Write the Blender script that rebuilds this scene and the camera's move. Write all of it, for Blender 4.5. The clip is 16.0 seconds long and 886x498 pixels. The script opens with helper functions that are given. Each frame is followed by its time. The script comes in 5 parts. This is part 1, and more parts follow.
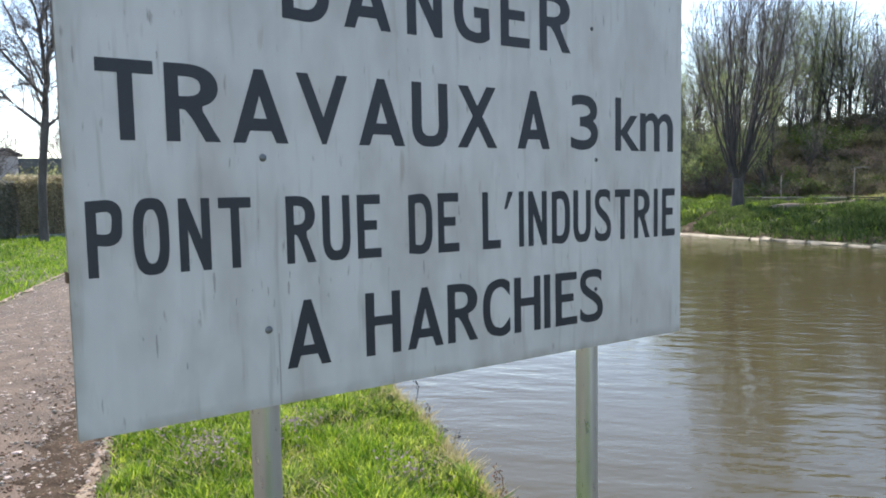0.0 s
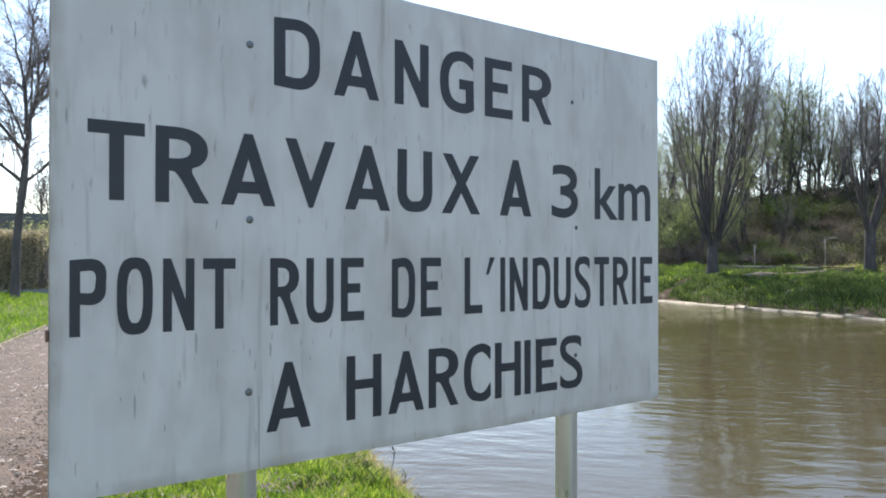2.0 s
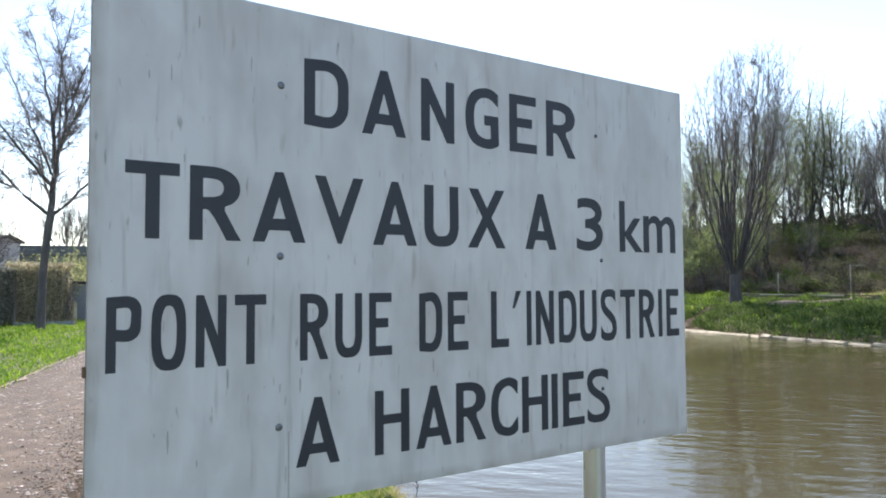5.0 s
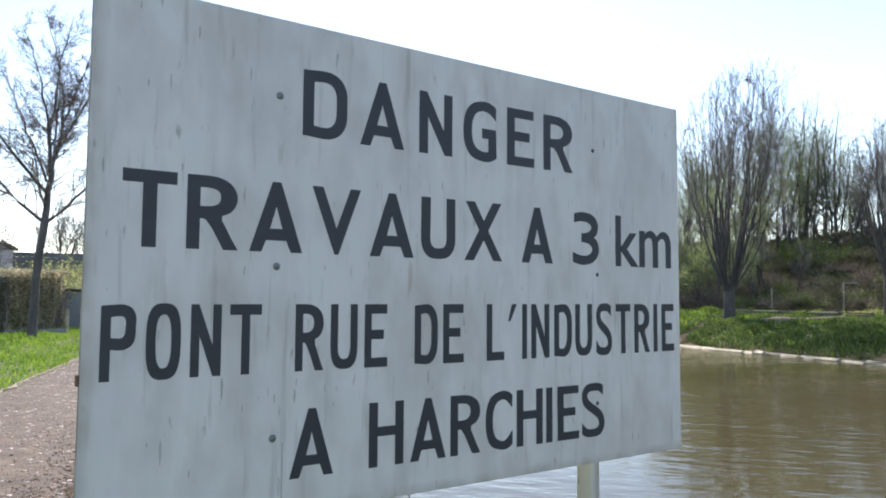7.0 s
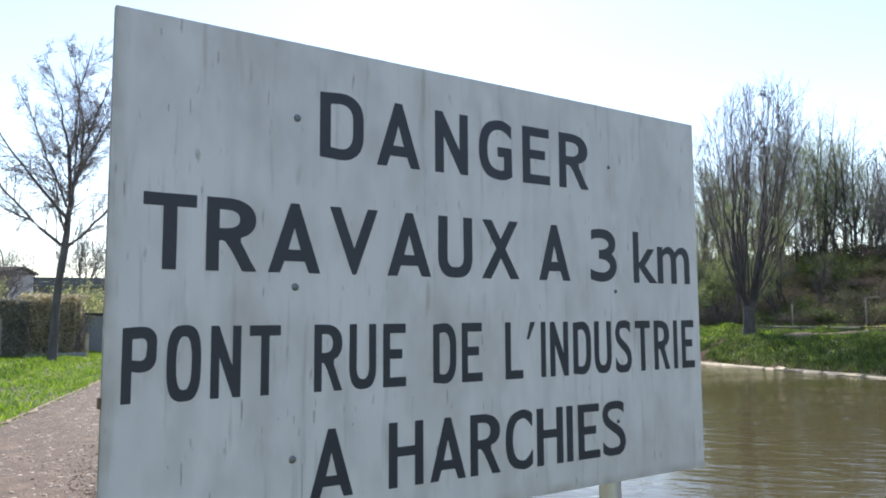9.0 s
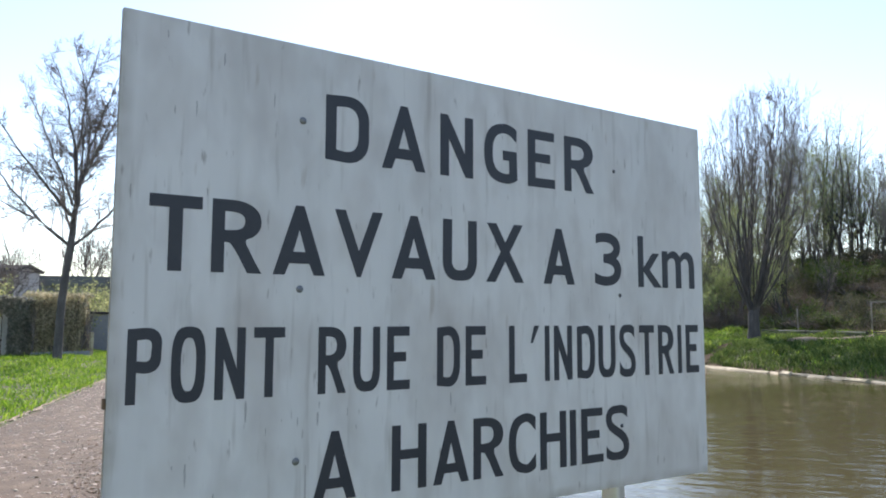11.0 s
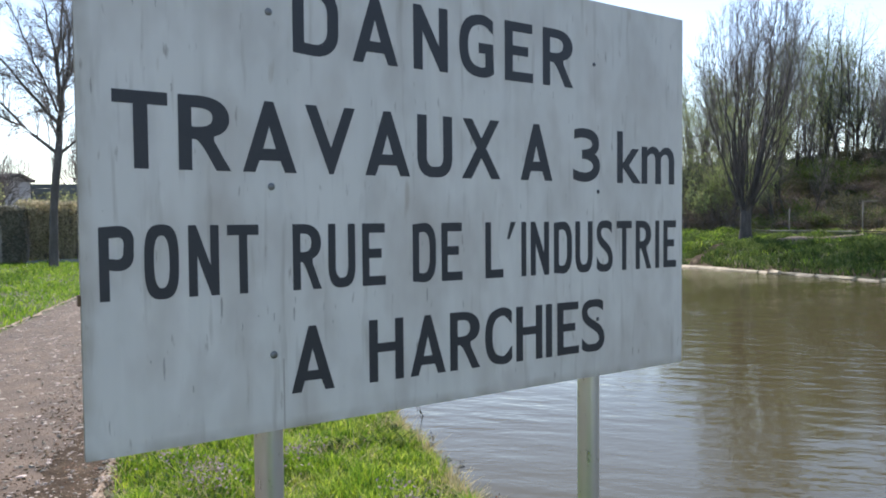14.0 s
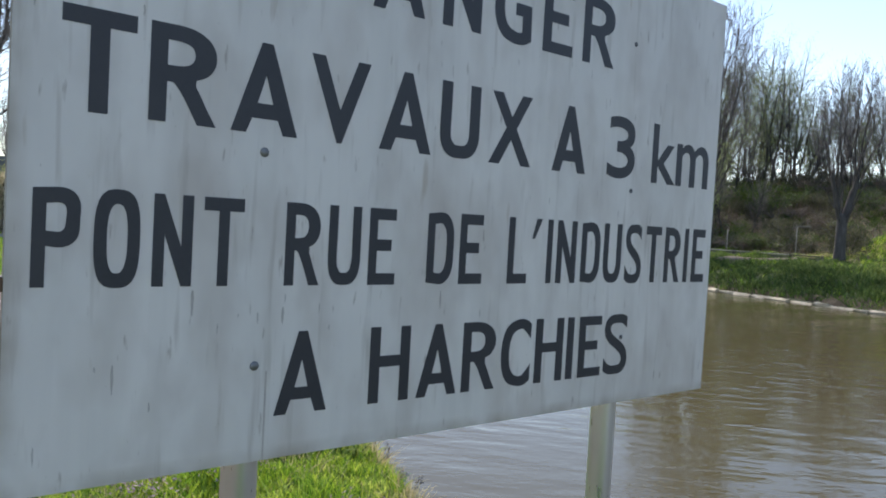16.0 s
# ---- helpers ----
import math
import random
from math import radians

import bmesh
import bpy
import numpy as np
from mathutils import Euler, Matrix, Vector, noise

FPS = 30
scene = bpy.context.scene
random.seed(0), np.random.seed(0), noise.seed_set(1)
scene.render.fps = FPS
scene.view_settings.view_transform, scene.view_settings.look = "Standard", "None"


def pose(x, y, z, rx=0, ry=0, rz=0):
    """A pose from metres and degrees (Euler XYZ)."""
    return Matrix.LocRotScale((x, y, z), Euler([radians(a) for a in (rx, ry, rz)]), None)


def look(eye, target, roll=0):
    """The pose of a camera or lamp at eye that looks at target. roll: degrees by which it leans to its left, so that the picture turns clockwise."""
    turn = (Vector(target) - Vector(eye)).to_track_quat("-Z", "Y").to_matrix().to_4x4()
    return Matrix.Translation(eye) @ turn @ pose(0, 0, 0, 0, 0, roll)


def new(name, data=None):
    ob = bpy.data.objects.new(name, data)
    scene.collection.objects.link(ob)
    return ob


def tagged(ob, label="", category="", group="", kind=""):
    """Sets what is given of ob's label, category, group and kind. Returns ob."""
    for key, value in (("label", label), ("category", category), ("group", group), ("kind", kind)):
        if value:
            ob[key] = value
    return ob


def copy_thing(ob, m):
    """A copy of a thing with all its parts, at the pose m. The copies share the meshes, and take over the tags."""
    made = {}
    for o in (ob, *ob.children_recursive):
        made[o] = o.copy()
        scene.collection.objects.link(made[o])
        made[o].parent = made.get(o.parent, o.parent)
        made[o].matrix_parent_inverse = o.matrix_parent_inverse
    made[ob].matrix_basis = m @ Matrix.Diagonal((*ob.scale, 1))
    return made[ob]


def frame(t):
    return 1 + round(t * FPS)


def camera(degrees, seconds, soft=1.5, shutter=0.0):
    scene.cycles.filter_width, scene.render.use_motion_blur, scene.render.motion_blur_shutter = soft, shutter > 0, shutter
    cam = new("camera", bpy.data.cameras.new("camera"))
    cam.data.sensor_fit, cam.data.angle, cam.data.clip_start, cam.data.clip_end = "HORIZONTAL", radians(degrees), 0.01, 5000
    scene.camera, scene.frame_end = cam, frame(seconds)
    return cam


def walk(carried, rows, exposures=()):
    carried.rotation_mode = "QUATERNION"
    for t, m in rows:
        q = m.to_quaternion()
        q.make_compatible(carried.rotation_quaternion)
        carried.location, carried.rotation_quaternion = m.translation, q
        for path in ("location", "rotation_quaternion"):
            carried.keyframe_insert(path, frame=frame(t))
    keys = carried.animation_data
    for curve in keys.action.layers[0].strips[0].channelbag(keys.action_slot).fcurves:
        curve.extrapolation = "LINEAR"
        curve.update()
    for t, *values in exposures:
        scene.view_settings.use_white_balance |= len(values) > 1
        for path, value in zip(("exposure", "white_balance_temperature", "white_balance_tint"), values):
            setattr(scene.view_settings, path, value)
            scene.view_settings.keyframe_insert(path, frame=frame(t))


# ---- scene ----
cam = camera(62.6, 16.0, 1.9)
PATH = [
    (0, (-0.619, -1.717, 1.641), (0.482, -0.055, 1.484), -1.1),
    (0.5, (-0.619, -1.731, 1.651), (0.504, -0.086, 1.473), 0.6),
    (1, (-0.63, -1.707, 1.643), (0.525, -0.078, 1.526), 0.9),
    (1.5, (-0.635, -1.73, 1.644), (0.51, -0.091, 1.608), -0.1),
    (2, (-0.642, -1.729, 1.647), (0.513, -0.096, 1.661), 0.0),
    (2.5, (-0.649, -1.714, 1.648), (0.486, -0.067, 1.685), -0.3),
    (3, (-0.658, -1.719, 1.657), (0.46, -0.062, 1.712), -0.5),
    (3.5, (-0.664, -1.726, 1.655), (0.458, -0.072, 1.742), -0.4),
    (4, (-0.668, -1.736, 1.663), (0.443, -0.075, 1.748), -0.3),
    (6.5, (-0.669, -1.72, 1.655), (0.451, -0.067, 1.775), -0.1),
    (7, (-0.673, -1.728, 1.66), (0.448, -0.077, 1.789), 0.4),
    (7.5, (-0.685, -1.729, 1.661), (0.438, -0.081, 1.806), 0.6),
    (8, (-0.683, -1.745, 1.661), (0.429, -0.091, 1.822), 0.3),
    (8.5, (-0.679, -1.735, 1.657), (0.429, -0.078, 1.833), 0.1),
    (9, (-0.678, -1.727, 1.658), (0.405, -0.056, 1.84), -0.3),
    (11.5, (-0.68, -1.729, 1.663), (0.385, -0.047, 1.853), 0.5),
    (12, (-0.689, -1.727, 1.66), (0.374, -0.045, 1.864), 1.0),
    (12.5, (-0.683, -1.74, 1.66), (0.369, -0.051, 1.867), 0.5),
    (13, (-0.675, -1.745, 1.663), (0.389, -0.055, 1.774), 0.3),
    (13.5, (-0.65, -1.751, 1.648), (0.428, -0.067, 1.626), -0.3),
    (14, (-0.631, -1.756, 1.641), (0.457, -0.079, 1.565), -0.5),
    (14.5, (-0.575, -1.748, 1.620), (0.479, -0.049, 1.545), 0.3),
    (15, (-0.569, -1.607, 1.604), (0.46, 0.103, 1.497), 1.1),
    (15.5, (-0.607, -1.422, 1.616), (0.549, 0.205, 1.507), 3.95),
    (16, (-0.585, -1.352, 1.613), (0.632, 0.233, 1.541), 3.2),
]
walk(cam, [(t, look(eye, target, roll)) for t, eye, target, roll in PATH],
     exposures=[(0, 1.1, 6850, 15), (3.5, 1.2, 6850, 15), (6.5, 1.15, 6850, 15), (9, 1.05, 6850, 15), (12.5, 1.05, 6850, 15), (14, 0.92, 6800, 15), (16, 0.84, 6800, 15)])


# ---- world, sun ----
SUN_AZIMUTH, SUN_HEIGHT = 31.0, 44.0          # degrees clockwise from +y, degrees above the horizon
world = bpy.data.worlds.new("sky")
scene.world = world
world.use_nodes = True
wn = world.node_tree
sky = wn.nodes.new("ShaderNodeTexSky")
sky.sky_type, sky.sun_disc = "NISHITA", False
sky.sun_elevation, sky.sun_rotation = radians(SUN_HEIGHT), radians(SUN_AZIMUTH)
sky.air_density, sky.dust_density, sky.ozone_density = 1.0, 0.2, 1.0
wn.links.new(sky.outputs["Color"], wn.nodes["Background"].inputs["Color"])
wn.nodes["Background"].inputs["Strength"].default_value = 0.13
sun = new("sun", bpy.data.lights.new("sun", "SUN"))
sun.data.energy, sun.data.angle, sun.data.color = 3.6, radians(0.53), (1.0, 0.95, 0.87)
sd = Vector((math.sin(radians(SUN_AZIMUTH)) * math.cos(radians(SUN_HEIGHT)), math.cos(radians(SUN_AZIMUTH)) * math.cos(radians(SUN_HEIGHT)), math.sin(radians(SUN_HEIGHT))))
sun.matrix_world = look(sd * 60, (0, 0, 0))


# ---- materials ----
def material(name, colours, scale=8.0, rough=0.7, bump=0.3, fine=6.0, stretch=(1, 1, 1), metal=0.0, through_light=0.0, per="", spread=0.15, spec=0.5, space="Object"):
    """A surface of two noises, coarse and fine, that run over a ramp of colours; per: 'object' or 'island' varies the lightness piece by piece."""
    m = bpy.data.materials.new(name)
    m.use_nodes = True
    nt, N, L = m.node_tree, m.node_tree.nodes, m.node_tree.links
    b = N["Principled BSDF"]
    b.inputs["Metallic"].default_value = metal
    b.inputs["Specular IOR Level"].default_value = spec
    co, mp = N.new("ShaderNodeTexCoord"), N.new("ShaderNodeMapping")
    mp.inputs["Scale"].default_value = stretch
    L.new(co.outputs[space], mp.inputs["Vector"])
    n1, n2 = N.new("ShaderNodeTexNoise"), N.new("ShaderNodeTexNoise")
    n1.inputs["Scale"].default_value, n1.inputs["Detail"].default_value = scale, 5
    n2.inputs["Scale"].default_value, n2.inputs["Detail"].default_value = scale * fine, 4
    for n in (n1, n2):
        L.new(mp.outputs["Vector"], n.inputs["Vector"])
    mix = N.new("ShaderNodeMix")
    mix.data_type = "FLOAT"
    mix.inputs[0].default_value = 0.4
    L.new(n1.outputs["Fac"], mix.inputs[2])
    L.new(n2.outputs["Fac"], mix.inputs[3])
    ramp = N.new("ShaderNodeValToRGB")
    els = ramp.color_ramp.elements
    while len(els) < len(colours):
        els.new(0.5)
    for k, c in enumerate(colours):
        els[k].position = 0.32 + 0.36 * k / max(1, len(colours) - 1)
        els[k].color = (*c, 1)
    L.new(mix.outputs[0], ramp.inputs["Fac"])
    out = ramp.outputs["Color"]
    if per:
        if per == "object":
            r = N.new("ShaderNodeObjectInfo").outputs["Random"]
        else:
            r = N.new("ShaderNodeNewGeometry").outputs["Random Per Island"]
        mr = N.new("ShaderNodeMapRange")
        mr.inputs["To Min"].default_value, mr.inputs["To Max"].default_value = 1 - spread * 2, 1 + spread * 2
        L.new(r, mr.inputs["Value"])
        hs = N.new("ShaderNodeHueSaturation")
        L.new(mr.outputs["Result"], hs.inputs["Value"])
        mh = N.new("ShaderNodeMapRange")
        mh.inputs["To Min"].default_value, mh.inputs["To Max"].default_value = 0.5 + spread * 0.12, 0.5 - spread * 0.12
        L.new(r, mh.inputs["Value"])
        L.new(mh.outputs["Result"], hs.inputs["Hue"])
        L.new(out, hs.inputs["Color"])
        out = hs.outputs["Color"]
    L.new(out, b.inputs["Base Color"])
    rr = N.new("ShaderNodeMapRange")
    rr.inputs["To Min"].default_value, rr.inputs["To Max"].default_value = max(0.02, rough - 0.12), min(1, rough + 0.12)
    L.new(n2.outputs["Fac"], rr.inputs["Value"])
    L.new(rr.outputs["Result"], b.inputs["Roughness"])
    if bump:
        bp = N.new("ShaderNodeBump")
        bp.inputs["Strength"].default_value, bp.inputs["Distance"].default_value = bump, 0.02
        L.new(mix.outputs[0], bp.inputs["Height"])
        L.new(bp.outputs["Normal"], b.inputs["Normal"])
    if through_light:
        tr, ms = N.new("ShaderNodeBsdfTranslucent"), N.new("ShaderNodeMixShader")
        L.new(out, tr.inputs["Color"])
        ms.inputs["Fac"].default_value = through_light
        L.new(b.outputs["BSDF"], ms.inputs[1])
        L.new(tr.outputs["BSDF"], ms.inputs[2])
        L.new(ms.outputs["Shader"], N["Material Output"].inputs["Surface"])
    return m


GRASS = material("grass_blades", [(0.10, 0.20, 0.018), (0.185, 0.33, 0.034), (0.32, 0.42, 0.08)], 1.8, 0.5, 0, through_light=0.5, per="island", spread=0.26, spec=0.25)
GRASS_LUSH = material("lush_grass_blades", [(0.095, 0.195, 0.017), (0.22, 0.365, 0.035), (0.42, 0.50, 0.12)], 3.2, 0.32, 0, 5, through_light=0.5, per="island", spread=0.34, spec=0.6)
GRASS_DRY = material("dry_grass", [(0.42, 0.36, 0.17), (0.58, 0.52, 0.28)], 3, 0.7, 0, through_light=0.35, per="island", spread=0.15)
TURF = material("turf_soil", [(0.04, 0.04, 0.018), (0.075, 0.08, 0.032), (0.12, 0.125, 0.052)], 0.8, 0.9, 0.6, 14, space="Object")
HERB = material("bank_herbs", [(0.055, 0.08, 0.024), (0.10, 0.155, 0.042), (0.18, 0.235, 0.07)], 0.5, 0.7, 0, 4, through_light=0.35, per="island", spread=0.2, spec=0.12)
GRAVEL = material("towpath_surface", [(0.05, 0.033, 0.022), (0.094, 0.064, 0.043), (0.175, 0.125, 0.088)], 3.5, 0.85, 1.0, 18)
CHIPS = material("pale_chips", [(0.34, 0.275, 0.215), (0.53, 0.455, 0.38)], 30, 0.6, 0.1, per="island", spread=0.25)
LITTER = material("leaf_litter", [(0.09, 0.055, 0.03), (0.17, 0.11, 0.06), (0.28, 0.20, 0.12)], 9, 0.8, 0.2, per="island", spread=0.25)
BARK = material("grey_bark", [(0.06, 0.056, 0.055), (0.10, 0.093, 0.09), (0.155, 0.145, 0.14)], 6, 0.9, 0.6, 7, stretch=(1, 1, 0.25), spec=0.2)
BARK_DARK = material("dark_bark", [(0.05, 0.046, 0.044), (0.085, 0.078, 0.075), (0.14, 0.13, 0.125)], 4, 0.9, 0.6, 7, stretch=(1, 1, 0.25), spec=0.2)
TWIG = material("twigs", [(0.16, 0.14, 0.135), (0.26, 0.23, 0.218)], 5, 0.85, 0, per="island", spread=0.12, spec=0.2)
LEAF_NEW = material("young_leaves", [(0.19, 0.25, 0.10), (0.32, 0.385, 0.175)], 1.2, 0.6, 0, through_light=0.55, per="island", spread=0.2, spec=0.15)
LEAF_DARK = material("shrub_leaves", [(0.08, 0.085, 0.05), (0.13, 0.135, 0.078), (0.19, 0.19, 0.105)], 1.0, 0.8, 0, through_light=0.35, per="island", spread=0.2, spec=0.05)
HEDGE_LEAF = material("hedge_leaves", [(0.30, 0.27, 0.19), (0.47, 0.43, 0.29), (0.60, 0.54, 0.40)], 1.4, 0.75, 0, through_light=0.55, per="island", spread=0.2, spec=0.1)
CONCRETE = material("weathered_concrete", [(0.20, 0.165, 0.105), (0.43, 0.37, 0.26), (0.60, 0.53, 0.39)], 3.5, 0.85, 0.6, 7, per="object", spread=0.08)
GALV = material("galvanised_steel", [(0.56, 0.56, 0.56), (0.585, 0.585, 0.58), (0.61, 0.61, 0.605)], 14, 0.31, 0.0, 5, stretch=(1, 1, 0.2), metal=0.8)
BOLT_STEEL = material("bolt_steel", [(0.14, 0.145, 0.15), (0.27, 0.275, 0.28)], 60, 0.4, 0.1, metal=0.7)
LETTER = material("dark_letter_film", [(0.022, 0.024, 0.032), (0.036, 0.038, 0.046)], 8, 0.5, 0, 12)
ALU_BACK = material("bare_aluminium", [(0.45, 0.45, 0.45), (0.6, 0.6, 0.6)], 5, 0.45, 0.05, metal=0.9)
WOOD_GREY = material("weathered_wood", [(0.20, 0.18, 0.15), (0.33, 0.30, 0.26)], 6, 0.8, 0.3, 6, stretch=(1, 1, 0.3), per="object")
WOOD_DARK = material("dark_weathered_wood", [(0.075, 0.065, 0.055), (0.13, 0.115, 0.10)], 6, 0.8, 0.3, 6, stretch=(1, 1, 0.3), per="object")
WHITE_PAINT = material("white_paint", [(0.62, 0.62, 0.60), (0.8, 0.8, 0.78)], 4, 0.6, 0.1)
RENDER_WALL = material("pale_render", [(0.50, 0.44, 0.41), (0.64, 0.57, 0.53)], 1.2, 0.85, 0.2, 9)
BRICK_WALL = material("dull_brick_wall", [(0.16, 0.115, 0.10), (0.26, 0.195, 0.17)], 1.5, 0.9, 0.3, 12)
GREY_WALL = material("grey_wall", [(0.22, 0.23, 0.25), (0.32, 0.33, 0.35)], 1.0, 0.85, 0.2, 9)
ROOF = material("dark_roof_tiles", [(0.03, 0.028, 0.03), (0.055, 0.05, 0.05)], 3, 0.8, 0.5, 8, per="object", spec=0.15)
# blue-grey concrete whose colour holds the shaded side and the haze of distance
BRIDGE = material("hazy_bridge_concrete", [(0.11, 0.12, 0.125), (0.18, 0.19, 0.19)], 0.6, 0.9, 0.3, 9, spec=0.1)
SOIL = material("brown_soil", [(0.055, 0.042, 0.027), (0.105, 0.08, 0.05), (0.18, 0.145, 0.095)], 2, 0.95, 0.8, 9, spec=0.1)
DIRT = material("dark_path_dirt", [(0.028, 0.019, 0.012), (0.06, 0.042, 0.028), (0.12, 0.088, 0.06)], 9, 0.95, 1.0, 7, spec=0.1)
SAND = material("sandy_edge", [(0.17, 0.125, 0.085), (0.27, 0.205, 0.145), (0.40, 0.32, 0.235)], 7, 0.9, 0.4, 9)
GLASS_DARK = material("window_glass", [(0.02, 0.022, 0.025), (0.03, 0.032, 0.035)], 2, 0.08, 0)
EDGE = material("grimy_sheet_edge", [(0.14, 0.12, 0.085), (0.26, 0.235, 0.19), (0.38, 0.36, 0.32)], 12, 0.8, 0.2, 5)
LEAF_BROWN = material("withered_leaves", [(0.12, 0.098, 0.08), (0.19, 0.155, 0.125), (0.27, 0.22, 0.18)], 2, 0.85, 0, through_light=0.25, per="island", spread=0.15, spec=0.05)
PURPLE = material("dead_nettle_flowers", [(0.30, 0.21, 0.25), (0.44, 0.35, 0.38)], 20, 0.6, 0, through_light=0.3, per="island", spread=0.2)
DEAD = material("dead_stalks", [(0.17, 0.135, 0.10), (0.27, 0.22, 0.165), (0.38, 0.32, 0.24)], 1.2, 0.85, 0, 5, through_light=0.3, per="island", spread=0.15, spec=0.05)
STALK = material("red_brown_stalks", [(0.22, 0.09, 0.05), (0.34, 0.18, 0.10)], 8, 0.7, 0, per="island", spread=0.15)


# edges of the sign's sheet, and the middle from which its parts are set out
X0, X1, Z0, Z1 = -0.432, 1.548, 1.118, 2.359
OX = 0.56


def panel_material():
    """White painted sheet, greyed by weather, with dirt that has run down in narrow streaks."""
    m = bpy.data.materials.new("weathered_white_panel")
    m.use_nodes = True
    N, L = m.node_tree.nodes, m.node_tree.links
    b = N["Principled BSDF"]
    co = N.new("ShaderNodeTexCoord")

    def streaks(sx, sz, lo, hi, seed):
        mp, n, r = N.new("ShaderNodeMapping"), N.new("ShaderNodeTexNoise"), N.new("ShaderNodeMapRange")
        mp.inputs["Scale"].default_value, mp.inputs["Location"].default_value = (sx, 1, sz), (seed, 0, seed * 0.7)
        n.inputs["Scale"].default_value, n.inputs["Detail"].default_value = 1.0, 3
        r.inputs["From Min"].default_value, r.inputs["From Max"].default_value = lo, hi
        L.new(co.outputs["Object"], mp.inputs["Vector"])
        L.new(mp.outputs["Vector"], n.inputs["Vector"])
        L.new(n.outputs["Fac"], r.inputs["Value"])
        return r.outputs["Result"]

    def blend(a, fac, colour, amount):
        k, mx = N.new("ShaderNodeMath"), N.new("ShaderNodeMix")
        k.operation, mx.data_type = "MULTIPLY", "RGBA"
        k.inputs[1].default_value = amount
        L.new(fac, k.inputs[0])
        L.new(k.outputs[0], mx.inputs[0])
        L.new(a, mx.inputs[6])
        mx.inputs[7].default_value = (*colour, 1)
        return mx.outputs[2]

    base = N.new("ShaderNodeRGB")
    base.outputs[0].default_value = (0.70, 0.675, 0.645, 1)
    c = base.outputs[0]
    c = blend(c, streaks(3.2, 1.5, 0.40, 0.72, 3.1), (0.57, 0.555, 0.53), 0.7)
    c = blend(c, streaks(5.5, 2.6, 0.47, 0.75, 6.3), (0.45, 0.40, 0.36), 0.75)
    c = blend(c, streaks(9, 5.0, 0.50, 0.72, 11.3), (0.45, 0.41, 0.38), 0.45)
    c = blend(c, streaks(20, 0.9, 0.50, 0.80, 2.2), (0.55, 0.53, 0.50), 0.5)
    c = blend(c, streaks(34, 3.2, 0.58, 0.76, 7.7), (0.36, 0.32, 0.28), 0.6)
    c = blend(c, streaks(62, 13.0, 0.66, 0.76, 1.3), (0.20, 0.16, 0.125), 0.6)
    c = blend(c, streaks(26, 5.0, 0.68, 0.80, 5.9), (0.33, 0.25, 0.17), 0.6)
    c = blend(c, streaks(150, 90.0, 0.70, 0.78, 4.4), (0.30, 0.27, 0.23), 0.5)
    # grime that clings to the left and lower edges of the sheet
    xyz = N.new("ShaderNodeSeparateXYZ")
    L.new(co.outputs["Object"], xyz.inputs["Vector"])
    for axis, edge, reach in (("X", X0 - OX, 0.034), ("Z", Z0, 0.03)):
        fall, times = N.new("ShaderNodeMapRange"), N.new("ShaderNodeMath")
        fall.inputs["From Min"].default_value, fall.inputs["From Max"].default_value = edge + reach, edge
        L.new(xyz.outputs[axis], fall.inputs["Value"])
        times.operation = "MULTIPLY"
        L.new(fall.outputs["Result"], times.inputs[0])
        L.new(streaks(9, 7.0, 0.35, 0.70, 8.8), times.inputs[1])
        c = blend(c, times.outputs[0], (0.26, 0.22, 0.16), 0.75)
    L.new(c, b.inputs["Base Color"])
    b.inputs["Roughness"].default_value = 0.45
    bp = N.new("ShaderNodeBump")
    bp.inputs["Strength"].default_value, bp.inputs["Distance"].default_value = 0.12, 0.004
    L.new(streaks(2.5, 1.5, 0.2, 0.8, 9.0), bp.inputs["Height"])
    L.new(bp.outputs["Normal"], b.inputs["Normal"])
    return m


PANEL = panel_material()


